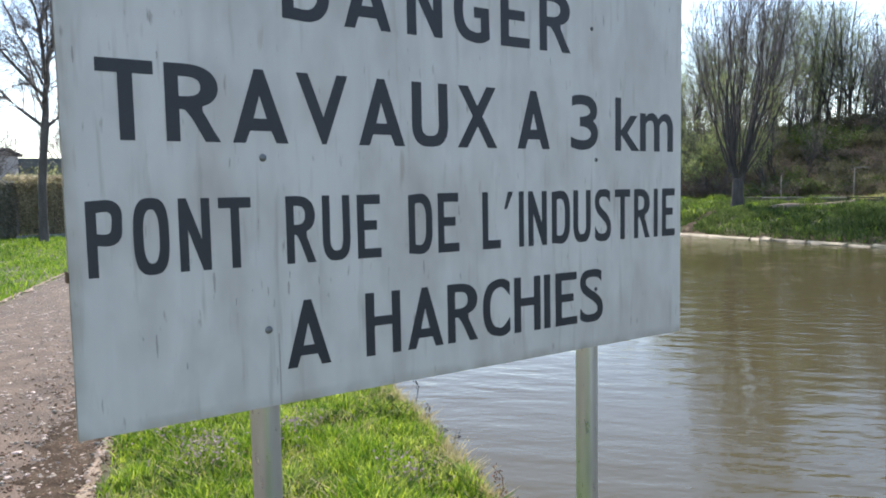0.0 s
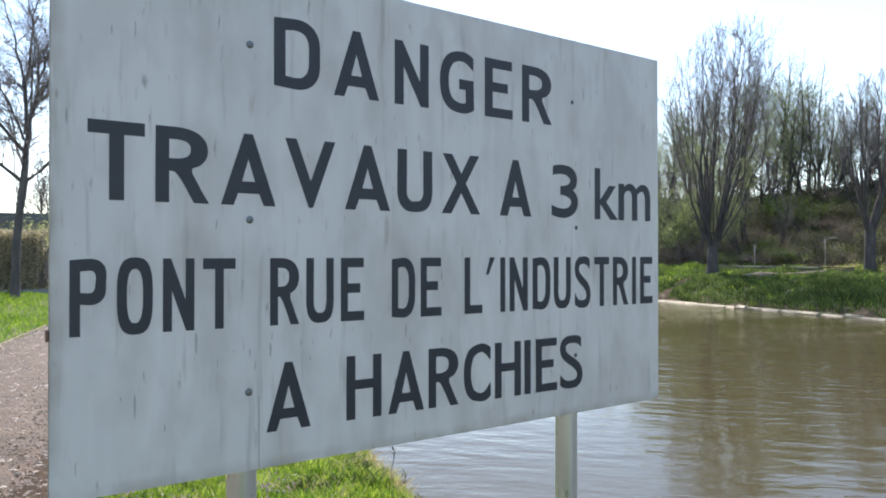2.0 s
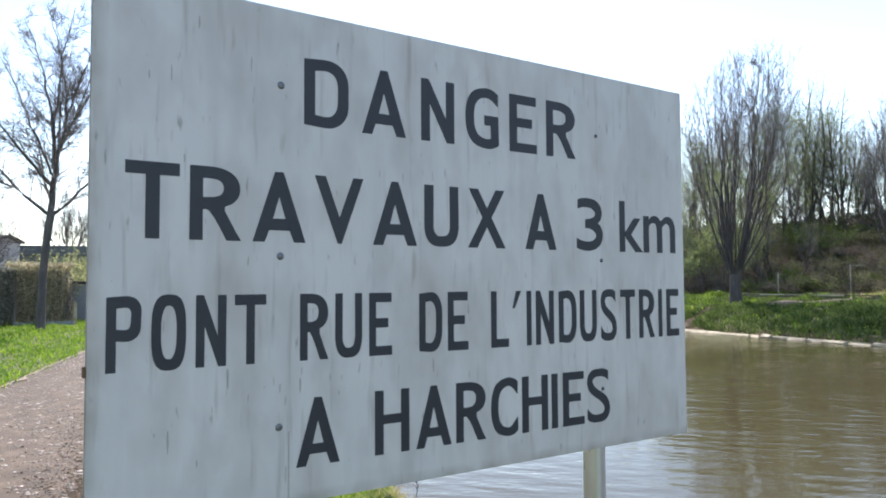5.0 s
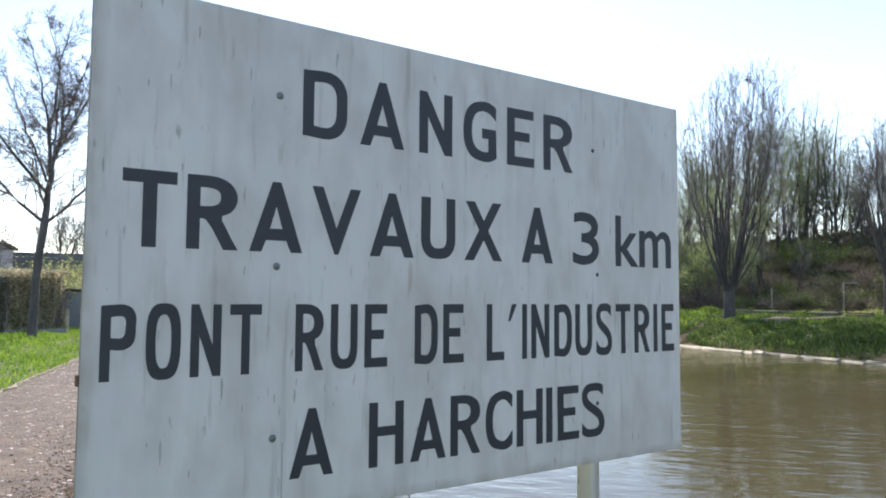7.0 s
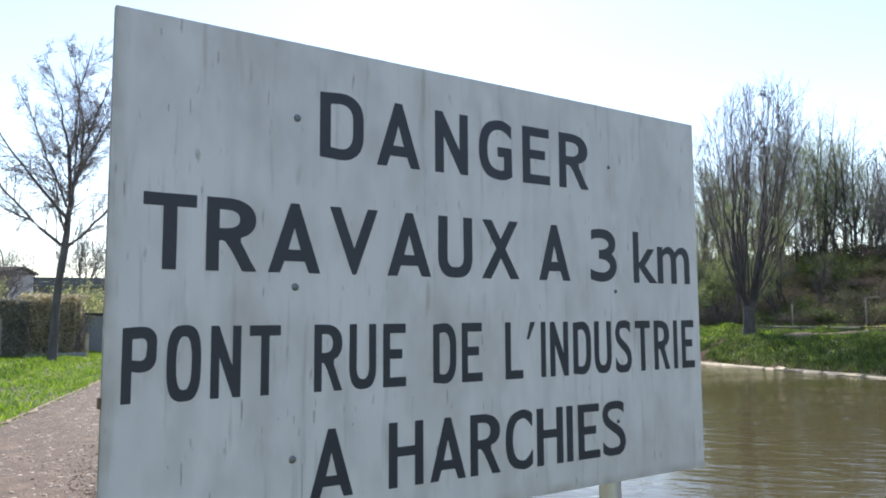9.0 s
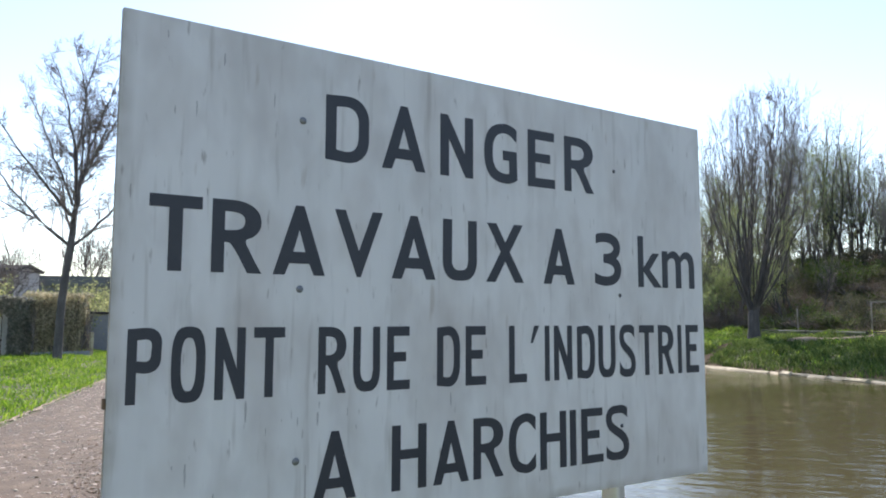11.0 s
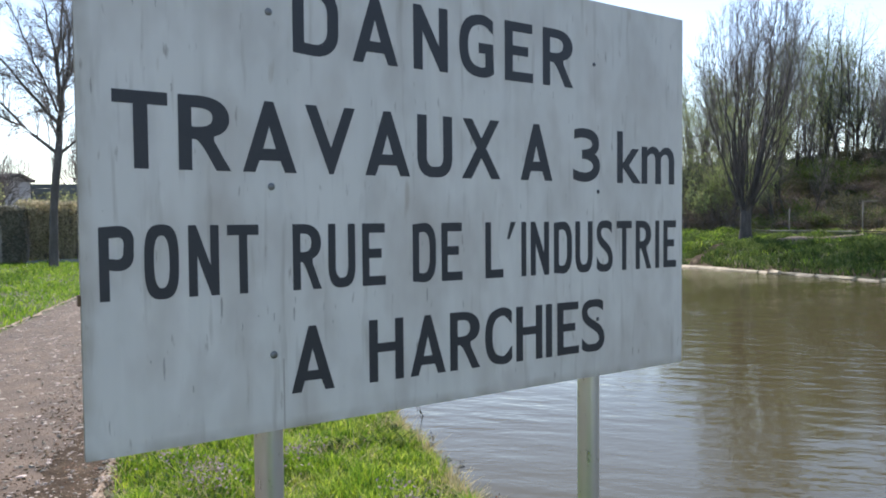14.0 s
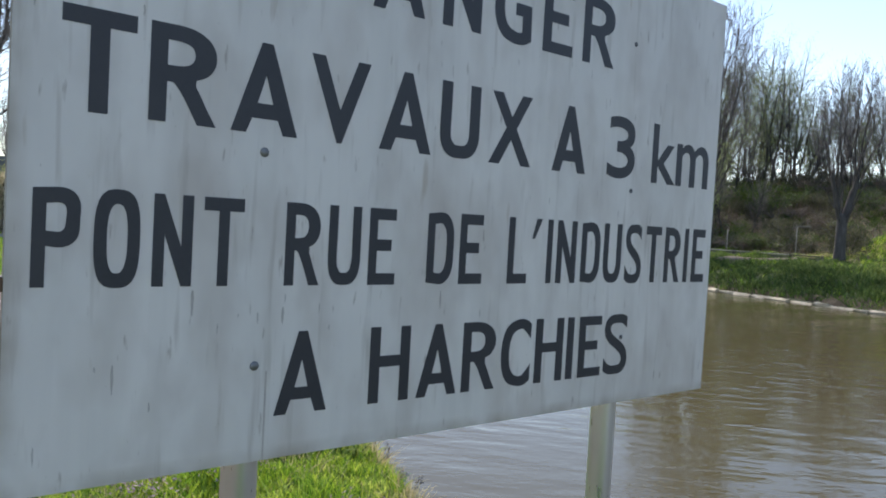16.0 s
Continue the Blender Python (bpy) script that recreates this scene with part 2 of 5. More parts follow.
def water_material():
    m = bpy.data.materials.new("turbid_canal_water")
    m.use_nodes = True
    N, L = m.node_tree.nodes, m.node_tree.links
    b = N["Principled BSDF"]
    b.inputs["Base Color"].default_value = (0.075, 0.064, 0.030, 1)
    b.inputs["Roughness"].default_value = 0.06
    b.inputs["IOR"].default_value = 1.33
    co = N.new("ShaderNodeTexCoord")
    # calm and ruffled patches
    pm, pn, pr = N.new("ShaderNodeMapping"), N.new("ShaderNodeTexNoise"), N.new("ShaderNodeMapRange")
    pm.inputs["Rotation"].default_value = (0, 0, radians(40))
    pm.inputs["Scale"].default_value = (0.10, 0.32, 1)
    pn.inputs["Scale"].default_value, pn.inputs["Detail"].default_value = 1.0, 3
    pr.inputs["From Min"].default_value, pr.inputs["From Max"].default_value = 0.36, 0.66
    pr.inputs["To Min"].default_value, pr.inputs["To Max"].default_value = 0.38, 1.2
    L.new(co.outputs["Object"], pm.inputs["Vector"])
    L.new(pm.outputs["Vector"], pn.inputs["Vector"])
    L.new(pn.outputs["Fac"], pr.inputs["Value"])
    add = None
    # turn of the crests, stretch, size, height, ruffled patches only
    for turn, sc, size, w, patchy in ((-48, (0.36, 1.0, 1), 3.4, 1.75, True), (-38, (0.5, 1.0, 1), 10.0, 0.5, True), (-60, (0.35, 1.0, 1), 0.8, 0.8, False), (10, (1.0, 1.0, 1), 14.0, 0.08, False)):
        mp, n, k = N.new("ShaderNodeMapping"), N.new("ShaderNodeTexNoise"), N.new("ShaderNodeMath")
        mp.vector_type = "TEXTURE"
        mp.inputs["Rotation"].default_value = (0, 0, radians(turn))
        mp.inputs["Scale"].default_value = (1 / sc[0], 1 / sc[1], 1)
        n.inputs["Scale"].default_value, n.inputs["Detail"].default_value = size, 1
        k.operation = "MULTIPLY"
        k.inputs[1].default_value = w
        L.new(co.outputs["Object"], mp.inputs["Vector"])
        L.new(mp.outputs["Vector"], n.inputs["Vector"])
        L.new(n.outputs["Fac"], k.inputs[0])
        out = k.outputs[0]
        if patchy:
            q = N.new("ShaderNodeMath")
            q.operation = "MULTIPLY"
            L.new(out, q.inputs[0])
            L.new(pr.outputs["Result"], q.inputs[1])
            out = q.outputs[0]
        if add is None:
            add = out
        else:
            a = N.new("ShaderNodeMath")
            L.new(add, a.inputs[0])
            L.new(out, a.inputs[1])
            add = a.outputs[0]
    bp = N.new("ShaderNodeBump")
    bp.inputs["Strength"].default_value, bp.inputs["Distance"].default_value = 0.46, 0.03
    L.new(add, bp.inputs["Height"])
    L.new(bp.outputs["Normal"], b.inputs["Normal"])
    return m


WATER = water_material()


# ---- building helpers ----
def mesh_of(name, bm, mat):
    me = bpy.data.meshes.new(name)
    bm.to_mesh(me)
    bm.free()
    me.materials.append(mat)
    return me


def part(name, bm, mat, parent=None, label=""):
    ob = new(name, bm if isinstance(bm, bpy.types.Mesh) else mesh_of(name, bm, mat))
    ob.parent = parent
    return tagged(ob, label)


def thing(name, at, label, category, group="", kind="", turn=0.0):
    ob = new(name)
    ob.empty_display_size = 0.1
    ob.location, ob.rotation_euler = at, (0, 0, radians(turn))
    return tagged(ob, label, category, group, kind)


def soup(name, verts, faces, mat, smooth=False):
    me = bpy.data.meshes.new(name)
    me.from_pydata([tuple(v) for v in verts], [], faces)
    me.materials.append(mat)
    if smooth:
        me.polygons.foreach_set("use_smooth", [True] * len(me.polygons))
    return me


def box(bm, x0, x1, y0, y1, z0, z1, bevel=0.0):
    r = bmesh.ops.create_cube(bm, size=1.0)
    for v in r["verts"]:
        v.co = ((x0 + x1) / 2 + v.co.x * (x1 - x0), (y0 + y1) / 2 + v.co.y * (y1 - y0), (z0 + z1) / 2 + v.co.z * (z1 - z0))
    if bevel:
        es = {e for v in r["verts"] for e in v.link_edges}
        bmesh.ops.bevel(bm, geom=list(es), offset=bevel, segments=2, affect="EDGES", profile=0.5)
    return bm


def boxed(x0, x1, y0, y1, z0, z1, bevel=0.0):
    return box(bmesh.new(), x0, x1, y0, y1, z0, z1, bevel)


def tube(verts, faces, pts, radii, sides):
    """Adds a tapered tube along pts to verts and faces."""
    base = len(verts)
    n = len(pts)
    for i in range(n):
        d = pts[min(i + 1, n - 1)] - pts[max(i - 1, 0)]
        d.normalize()
        a = d.orthogonal().normalized() if abs(d.z) < 0.95 else Vector((1, 0, 0)).cross(d).normalized()
        c = d.cross(a)
        for k in range(sides):
            th = 2 * math.pi * k / sides
            verts.append(pts[i] + (a * math.cos(th) + c * math.sin(th)) * radii[i])
    for i in range(n - 1):
        for k in range(sides):
            k2 = (k + 1) % sides
            faces.append((base + i * sides + k, base + i * sides + k2, base + (i + 1) * sides + k2, base + (i + 1) * sides + k))
    faces.append(tuple(base + (n - 1) * sides + k for k in range(sides)))


# ---- the plan: u runs across the canal, v along it ----
CANAL = radians(16.0)
US, UC = math.sin(CANAL), math.cos(CANAL)


def xy(u, v):
    return u * UC + v * US, -u * US + v * UC


def uv(x, y):
    return x * UC - y * US, x * US + y * UC


WATER_Z = -0.8
BANK_U = 1.32
PATH_R = -0.86


def path_left(v):
    return -3.45 + 0.035 * max(0.0, min(v, 60) - 10)


def far_edge(v):
    return 22.8 + (30 - max(-40, min(v, 120))) * 0.12


def step(a, b, t):
    t = max(0.0, min(1.0, (t - a) / (b - a)))
    return t * t * (3 - 2 * t)


def lerp_profile(pts, s):
    for (a, za), (b, zb) in zip(pts, pts[1:]):
        if s <= b:
            return za + (zb - za) * max(0.0, (s - a)) / (b - a)
    return pts[-1][1]


FAR_PROFILE = [(-3.0, -2.2), (-0.25, -1.0), (0.3, -0.72), (1.2, -0.4), (3.5, 0.12), (7.0, 0.42), (12.0, 0.52), (17.0, 0.9), (29.0, 6.35), (37.0, 6.6), (60.0, 4.0), (90.0, 2.5)]


def ground_z(u, v):
    s = u - far_edge(v)
    bumps = 0.035 * noise.noise((u * 0.9, v * 0.9, 0)) + (0.12 * noise.noise((u * 0.7, v * 0.7, 8)) if 0.8 < s < 14 else 0.0) + 0.10 * noise.noise((u * 0.13, v * 0.13, 4))
    if s > -3.0:
        return lerp_profile(FAR_PROFILE, s) + bumps * (1.0 if s < 10 else 2.5)
    if u > BANK_U - 0.5:
        return lerp_profile([(-0.5, 0.0), (-0.08, -0.03), (0.1, -0.25), (0.35, -0.9), (1.5, -2.0), (4, -2.2)], u - BANK_U)
    calm = step(0.3, 1.2, min(abs(u - PATH_R), abs(u - path_left(v)))) if not path_left(v) < u < PATH_R else 0.0
    rise = 0.12 * step(-4.2, -6.5, u) if u < -4.2 else 0.0
    return 0.0 + bumps * 0.5 * calm * step(-60, -20, -abs(v - 10)) + rise


# ---- ground ----
def spread_steps(stops):
    out = [stops[0][0]]
    for (a, _), (b, n) in zip(stops, stops[1:]):
        out += [a + (b - a) * k / n for k in range(1, n + 1)]
    return out


US_ = spread_steps([(-2500, 0), (-300, 6), (-40, 14), (-10, 20), (-4, 24), (0.8, 20), (1.9, 22), (6, 6), (18, 6), (30, 60), (62, 64), (130, 12), (600, 8), (2500, 4)])
VS_ = spread_steps([(-2500, 0), (-300, 5), (-40, 10), (0, 30), (60, 120), (130, 24), (500, 12), (2500, 5)])
gv = [(*xy(u, v), ground_z(u, v) if abs(u) < 400 and abs(v) < 600 else (lerp_profile(FAR_PROFILE, u - far_edge(v)) if u > far_edge(v) - 3 else ground_z(u, 600))) for v in VS_ for u in US_]
nu = len(US_)
gf = [(j * nu + i, j * nu + i + 1, (j + 1) * nu + i + 1, (j + 1) * nu + i) for j in range(len(VS_) - 1) for i in range(nu - 1)]
ground = new("ground", soup("ground", gv, gf, TURF, True))
tagged(ground, "grassy canal banks with dark soil and a wooded embankment", "ground", kind="structure")

# towpath: a thin crowned slab
vs = spread_steps([(-300, 0), (-30, 12), (60, 180), (300, 24)])
pv, pf = [], []
for v in vs:
    w = [0.05 * noise.noise((v * 0.9, k, 2)) + 0.03 * noise.noise((v * 4, k, 5)) for k in (0, 9)]
    a, b = path_left(v) + w[0], PATH_R + w[1]
    for k in range(9):
        f = k / 8
        z = 0.022 + 0.03 * (1 - (2 * f - 1) ** 2) - (0.035 if k in (0, 8) else 0)
        pv.append((*xy(a + (b - a) * f, v), z))
for j in range(len(vs) - 1):
    for k in range(8):
        pf.append((j * 9 + k, j * 9 + k + 1, (j + 1) * 9 + k + 1, (j + 1) * 9 + k))
tagged(new("path", soup("path", pv, pf, GRAVEL, True)), "worn grey-brown gravelled asphalt towpath beside the canal", "path", kind="structure")

# sandy edging strips
tvs = spread_steps([(-30, 0), (1, 15), (14, 300), (60, 160), (300, 24)])
for side, w in ((0, 0.018), (1, 0.045)):
    sv, sf = [], []
    for v in tvs:
        edge = path_left(v) if side == 0 else PATH_R
        n = 0.05 * noise.noise((v * 0.9, 9 * side, 2)) + 0.045 * noise.noise((v * 2.3, 4, 7 + side))
        m2 = 0.035 * noise.noise((v * 5.5, 2, side)) + 0.03 * noise.noise((v * 14, 3, side))
        for k in range(4):
            off = (k / 3 - 0.5) * 2 * max(0.006, w + n * 0.8 + m2 * (1.6 if k < 2 else 0.7))
            sv.append((*xy(edge + n + off, v), 0.012 if k in (0, 3) else 0.034))
    for j in range(len(tvs) - 1):
        for k in range(3):
            sf.append((j * 4 + k, j * 4 + k + 1, (j + 1) * 4 + k + 1, (j + 1) * 4 + k))
    tagged(new("trim", soup("trim", sv, sf, SAND, True)), "pale sandy strip along the edge of the towpath", "path edge", kind="structure")

# dirt washed over the canal side of the path
dv, df = [], []
dvs = spread_steps([(-10, 0), (1, 8), (14, 330), (40, 60)])
for v in dvs:
    a, b = path_left(v), PATH_R
    reach = 0.42 + 0.25 * noise.noise((v * 0.7, 2, 9)) + 0.12 * noise.noise((v * 2.6, 5, 9)) + 0.13 * noise.noise((v * 8.5, 7, 2)) + 0.06 * noise.noise((v * 23, 7, 4))
    reach = max(0.08, reach)
    for k in range(6):
        u = b + 0.02 - reach * (1 - k / 5)
        f = min(1, (u - a) / (b - a))
        dv.append((*xy(u, v), 0.022 + 0.03 * (1 - (2 * f - 1) ** 2) + (0.006 if 0 < k < 5 else -0.006)))
for j in range(len(dvs) - 1):
    for k in range(5):
        df.append((j * 6 + k, j * 6 + k + 1, (j + 1) * 6 + k + 1, (j + 1) * 6 + k))
tagged(new("path_dirt", soup("path_dirt", dv, df, DIRT, True)), "dark brown dirt washed over the edge of the towpath", "dirt", kind="structure")

# canal water
wv = [(*xy(u, v), WATER_Z) for v in (-1500, 0, 60, 1500) for u in (1.3, 31.0)]
tagged(new("water", soup("water", wv, [(0, 1, 3, 2), (2, 3, 5, 4), (4, 5, 7, 6)], WATER)), "murky brown canal water with small ripples", "water", kind="structure")


# ---- sign ----
sign = thing("information_sign", (0.56, 0.0, 0.0), "weathered white sheet-metal sign with dark capital letters on two steel posts", "sign")


def sheet_panel():
    """A sheet with its rim folded back: a shallow tray open to the rear."""
    bm = boxed(X0 - OX, X1 - OX, 0.0, 0.022, Z0, Z1)
    back = max(bm.faces, key=lambda f: f.calc_center_median().y)
    bmesh.ops.inset_region(bm, faces=[back], thickness=0.003)
    for v in back.verts:
        v.co.y = 0.003
    for f in bm.faces:
        f.material_index = 0 if abs(f.normal.y) > 0.5 else 1
    return bm


panel = part("panel", sheet_panel(), PANEL, sign)
panel.data.materials.append(EDGE)


def inside(p, loop):
    hit = False
    for (x1, y1), (x2, y2) in zip(loop, loop[1:] + loop[:1]):
        if (y1 > p[1]) != (y2 > p[1]) and p[0] < x1 + (p[1] - y1) / (y2 - y1) * (x2 - x1):
            hit = not hit
    return hit


def glyph(ch):
    """The outlines of one character of the built-in font: closed loops of points, the filled side on their left."""
    cu = bpy.data.curves.new("glyph", "FONT")
    cu.body, cu.resolution_u, cu.fill_mode = ch, 8, "NONE"
    ob = bpy.data.objects.new("glyph", cu)
    scene.collection.objects.link(ob)
    bpy.context.view_layer.update()
    me = bpy.data.meshes.new_from_object(ob.evaluated_get(bpy.context.evaluated_depsgraph_get()))
    near = {}
    for e in me.edges:
        a, b = e.vertices
        near.setdefault(a, []).append(b)
        near.setdefault(b, []).append(a)
    co = [(v.co.x, v.co.y) for v in me.vertices]
    bpy.data.objects.remove(ob)
    bpy.data.curves.remove(cu)
    bpy.data.meshes.remove(me)
    loops, seen = [], set()
    for first in near:
        if first in seen:
            continue
        loop, k, last = [], first, None
        while k is not None and k not in seen:
            seen.add(k)
            if not loop or math.dist(loop[-1], co[k]) > 0.004:
                loop.append(co[k])
            k, last = next((n for n in near[k] if n != last and n not in seen), None), k
        if math.dist(loop[-1], loop[0]) < 0.004:
            loop.pop()
        loops.append(loop)
    turned = []
    for i, lp in enumerate(loops):
        hole = sum(inside(lp[0], other) for j, other in enumerate(loops) if j != i) % 2 == 1
        area = sum(x1 * y2 - x2 * y1 for (x1, y1), (x2, y2) in zip(lp, lp[1:] + lp[:1]))
        turned.append(lp[::-1] if (area < 0) != hole else lp)
    return turned


def extent(loops):
    xs, ys = [p[0] for lp in loops for p in lp], [p[1] for lp in loops for p in lp]
    return min(xs), max(xs), min(ys), max(ys)


STEM = extent(glyph("I"))
STEM = STEM[1] - STEM[0]
BAR = sorted({round(p[1], 3) for lp in glyph("L") for p in lp})[1] - extent(glyph("L"))[2]
FULLER = {"O": 2.8, "C": 2.35, "G": 2.3, "U": 2.4, "S": 2.3}


def reshaped(ch, loops):
    """The character brought nearer to a road-sign face: fuller rounds, low crossbars."""
    a, b, c, d = extent(loops)
    cx, cy, hw, hh = (a + b) / 2, (c + d) / 2, (b - a) / 2, (d - c) / 2
    out = []
    peak = max((p[1] for lp in loops for p in lp if abs(p[0] - cx) < 0.02 * hw and p[1] < d - 0.05 * hh), default=d)
    low = c + {"P": 0.80, "R": 0.86}.get(ch, 0) * hh
    wide = max([p[0] for lp in loops for p in lp if p[1] > low + 0.1 * hh], default=b)
    for lp in loops:
        new_loop = []
        for x, y in lp:
            if ch in FULLER:
                e, f = abs(x - cx) / hw, abs(y - cy) / hh
                r = math.hypot(e, f)
                if r > 1e-6 and (ch != "U" or y < cy):
                    n = FULLER[ch]
                    k = 1 / ((e / r) ** n + (f / r) ** n) ** (1 / n)
                    x, y = cx + (x - cx) * k, cy + (y - cy) * k
            if ch == "D" or (ch == "P" and y > low):
                my, mh = (cy, hh) if ch == "D" else ((d + low) / 2, (d - low) / 2)
                e, f = (x - a) / (wide - a), abs(y - my) / mh
                r = math.hypot(e, f)
                if r > 1e-6 and e > 0.3:
                    k = 1 / ((e / r) ** 2.6 + (f / r) ** 2.6) ** (1 / 2.6)
                    x, y = a + (x - a) * k * (b - a) / (wide - a), my + (y - my) * k
            if ch == "R" and x > a + 1.3 * STEM:
                grow = (b - a - STEM) / (wide - a - STEM) - 1
                x += (x - a - STEM) * grow * step(c + 0.75 * hh, c + 1.05 * hh, y)
            if ch == "A" and c + 0.3 * hh < y < c + 1.2 * hh:
                y2 = y - 0.24 * hh
                x, y = cx + (x - cx) * (peak - y2) / (peak - y), y2
            if ch in "EH" and c + 0.5 * hh < y < d - 0.5 * hh:
                y += (0.09 if ch == "H" else 0.03) * hh
                if ch == "E" and x > a + 1.5 * STEM:
                    x = min(x, a + 0.82 * (b - a))
            if ch == "G" and x > cx - 0.3 * hw and cy - 0.5 * hh < y < cy + 0.25 * hh:
                y += 0.08 * hh
            new_loop.append((x, y))
        out.append(new_loop)
    return out


def letter(ch, x0, x1, z0, z1, stroke, bar=0.95):
    """One character of film stuck on the panel: the font's outline fitted to its box, with strokes of one even width."""
    loops = reshaped(ch, glyph(ch)) if ch != "'" else [[(0.0, 0.0), (0.26, 0.0), (1.0, 1.0), (0.42, 1.0)]]
    a, b, c, d = extent(loops)
    w, h, gw, gh = x1 - x0, z1 - z0, b - a, d - c
    single = ch in "I'"
    dx = 0.0 if single else (stroke - STEM * w / gw) / (2 * (1 - STEM / gw))
    dz = 0.0 if single else (stroke * bar - BAR * h / gh) / (2 * (1 - BAR / gh))
    sx, sz = (w - 2 * dx) / gw, (h - 2 * dz) / gh
    done = []
    for lp in loops:
        pts = [Vector((x0 + dx + (x - a) * sx, z0 + dz + (y - c) * sz)) for x, y in lp]
        n, res = len(pts), []
        for i in range(n):
            t1, t2 = (pts[i] - pts[i - 1]).normalized(), (pts[(i + 1) % n] - pts[i]).normalized()
            n1, n2 = Vector((t1.y, -t1.x)), Vector((t2.y, -t2.x))
            o1, o2 = n1.x ** 2 * dx + n1.y ** 2 * dz, n2.x ** 2 * dx + n2.y ** 2 * dz
            det = n1.x * n2.y - n1.y * n2.x
            if abs(det) < 0.12:
                res.append(pts[i] + (n1 + n2).normalized() * (o1 + o2) / 2)
            else:
                res.append(pts[i] + Vector(((o1 * n2.y - o2 * n1.y) / det, (n1.x * o2 - n2.x * o1) / det)))
        done.append(res)
    a, b, c, d = extent(done)
    cu = bpy.data.curves.new("outline", "CURVE")
    cu.dimensions, cu.fill_mode, cu.extrude = "2D", "BOTH", 0.0004
    for res in done:
        sp = cu.splines.new("POLY")
        sp.points.add(len(res) - 1)
        for pt, q in zip(sp.points, res):
            zz = (q.y - c) / (d - c)
            pt.co = (x0 - OX + (q.x - a) / (b - a) * w, z0 + zz * h, 0, 1)
        sp.use_cyclic_u = True
    ob = bpy.data.objects.new("outline", cu)
    scene.collection.objects.link(ob)
    bpy.context.view_layer.update()
    me = bpy.data.meshes.new_from_object(ob.evaluated_get(bpy.context.evaluated_depsgraph_get()))
    bpy.data.objects.remove(ob)
    bpy.data.curves.remove(cu)
    me.transform(Matrix(((1, 0, 0, 0), (0, 0, -1, -0.0006), (0, 1, 0, 0), (0, 0, 0, 1))))
    me.materials.clear()
    me.materials.append(LETTER)
    me.name = "letter"
    part("letter", me, LETTER, panel)


def line(text, spans, z0, z1, stroke, bar=0.95):
    """spans: left and right edges of the letters in millimetres."""
    for ch, (a, b) in zip(text, spans):
        top = z1 if ch not in "m" else z0 + 0.131
        low = z0 if ch != "'" else z1 - 0.052
        if ch in "OCGS":
            low, top = low - 0.002, top + 0.0025
        letter(ch, a / 1000, b / 1000, low, top, stroke, bar)


line("DANGER", [(63, 189), (229, 366), (416, 530), (570, 695), (736, 846), (886, 1014)], 2.066, 2.245, 0.0305)
line("TRAVAUXA3km", [(-361, -243), (-220, -98), (-70, 68), (93, 233), (262, 401), (425, 543), (576, 717), (795, 924), (1013, 1133), (1214, 1331), (1334, 1504)], 1.766, 1.941, 0.031)
line("PONTRUEDEL'INDUSTRIE", [(-395, -322), (-301, -225), (-203, -132), (-112, -34), (54, 132), (151, 229), (250, 320), (407, 484), (503, 575), (659, 726), (741, 775), (797, 816), (834, 909), (930, 1007), (1022, 1099), (1118, 1193), (1212, 1285), (1305, 1384), (1405, 1425), (1448, 1516)], 1.469, 1.637, 0.0208, 1.22)
line("AHARCHIES", [(45, 164), (267, 374), (396, 514), (530, 637), (656, 759), (775, 880), (895, 921), (943, 1037), (1050, 1154)], 1.205, 1.375, 0.0265)


# single runs of dirt on the sheet: place, length and width in millimetres
STAIN = material("run_dirt", [(0.10, 0.08, 0.06), (0.20, 0.15, 0.105), (0.28, 0.22, 0.16)], 90, 0.8, 0, 3)
sn, sl = STAIN.node_tree.nodes, STAIN.node_tree.links
clear, thinly = sn.new("ShaderNodeBsdfTransparent"), sn.new("ShaderNodeMixShader")
thinly.inputs["Fac"].default_value = 0.7
sl.new(sn["Principled BSDF"].outputs["BSDF"], thinly.inputs[1])
sl.new(clear.outputs["BSDF"], thinly.inputs[2])
sl.new(thinly.outputs["Shader"], sn["Material Output"].inputs["Surface"])
for x, z, ln, w in ((-292, 1330, 11, 3), (-263, 1331, 53, 5), (-198, 1258, 18, 4), (-382, 1202, 32, 3), (-78, 1397, 20, 3), (-38, 1414, 6, 3), (2, 1416, 22, 4), (59, 1452, 19, 3), (55, 1426, 35, 6), (137, 1432, 22, 3), (162, 1386, 12, 3), (-128, 1462, 49, 6),
                    (-334, 2326, 19, 4), (-313, 2151, 21, 4), (-264, 2170, 38, 4), (-202, 2297, 31, 5), (-75, 2221, 39, 4), (-402, 1959, 34, 5), (-233, 1964, 19, 4), (929, 2047, 23, 3), (795, 1693, 17, 3), (577, 1408, 22, 3), (453, 1453, 41, 5)):
    rs = random.Random(x * 7 + z)
    left, right = [], []
    for k in range(7):
        f = k / 6
        half = w * 0.5 * math.sin(math.pi * min(1, 0.12 + f * 0.83)) ** 0.7 * rs.uniform(0.7, 1.1)
        mid = x + rs.uniform(-0.6, 0.6)
        left.append(((mid - half) / 1000 - OX, -0.0005, (z - ln * f) / 1000))
        right.append(((mid + half) / 1000 - OX, -0.0005, (z - ln * f) / 1000))
    part("stain", soup("stain", left + right, [(k, k + 1, k + 8, k + 7) for k in range(6)], STAIN), STAIN, panel, "brown run of dirt")

BOLT_DARK = material("dark_bolt", [(0.06, 0.06, 0.065), (0.13, 0.13, 0.14)], 60, 0.5, 0.1, metal=0.4)


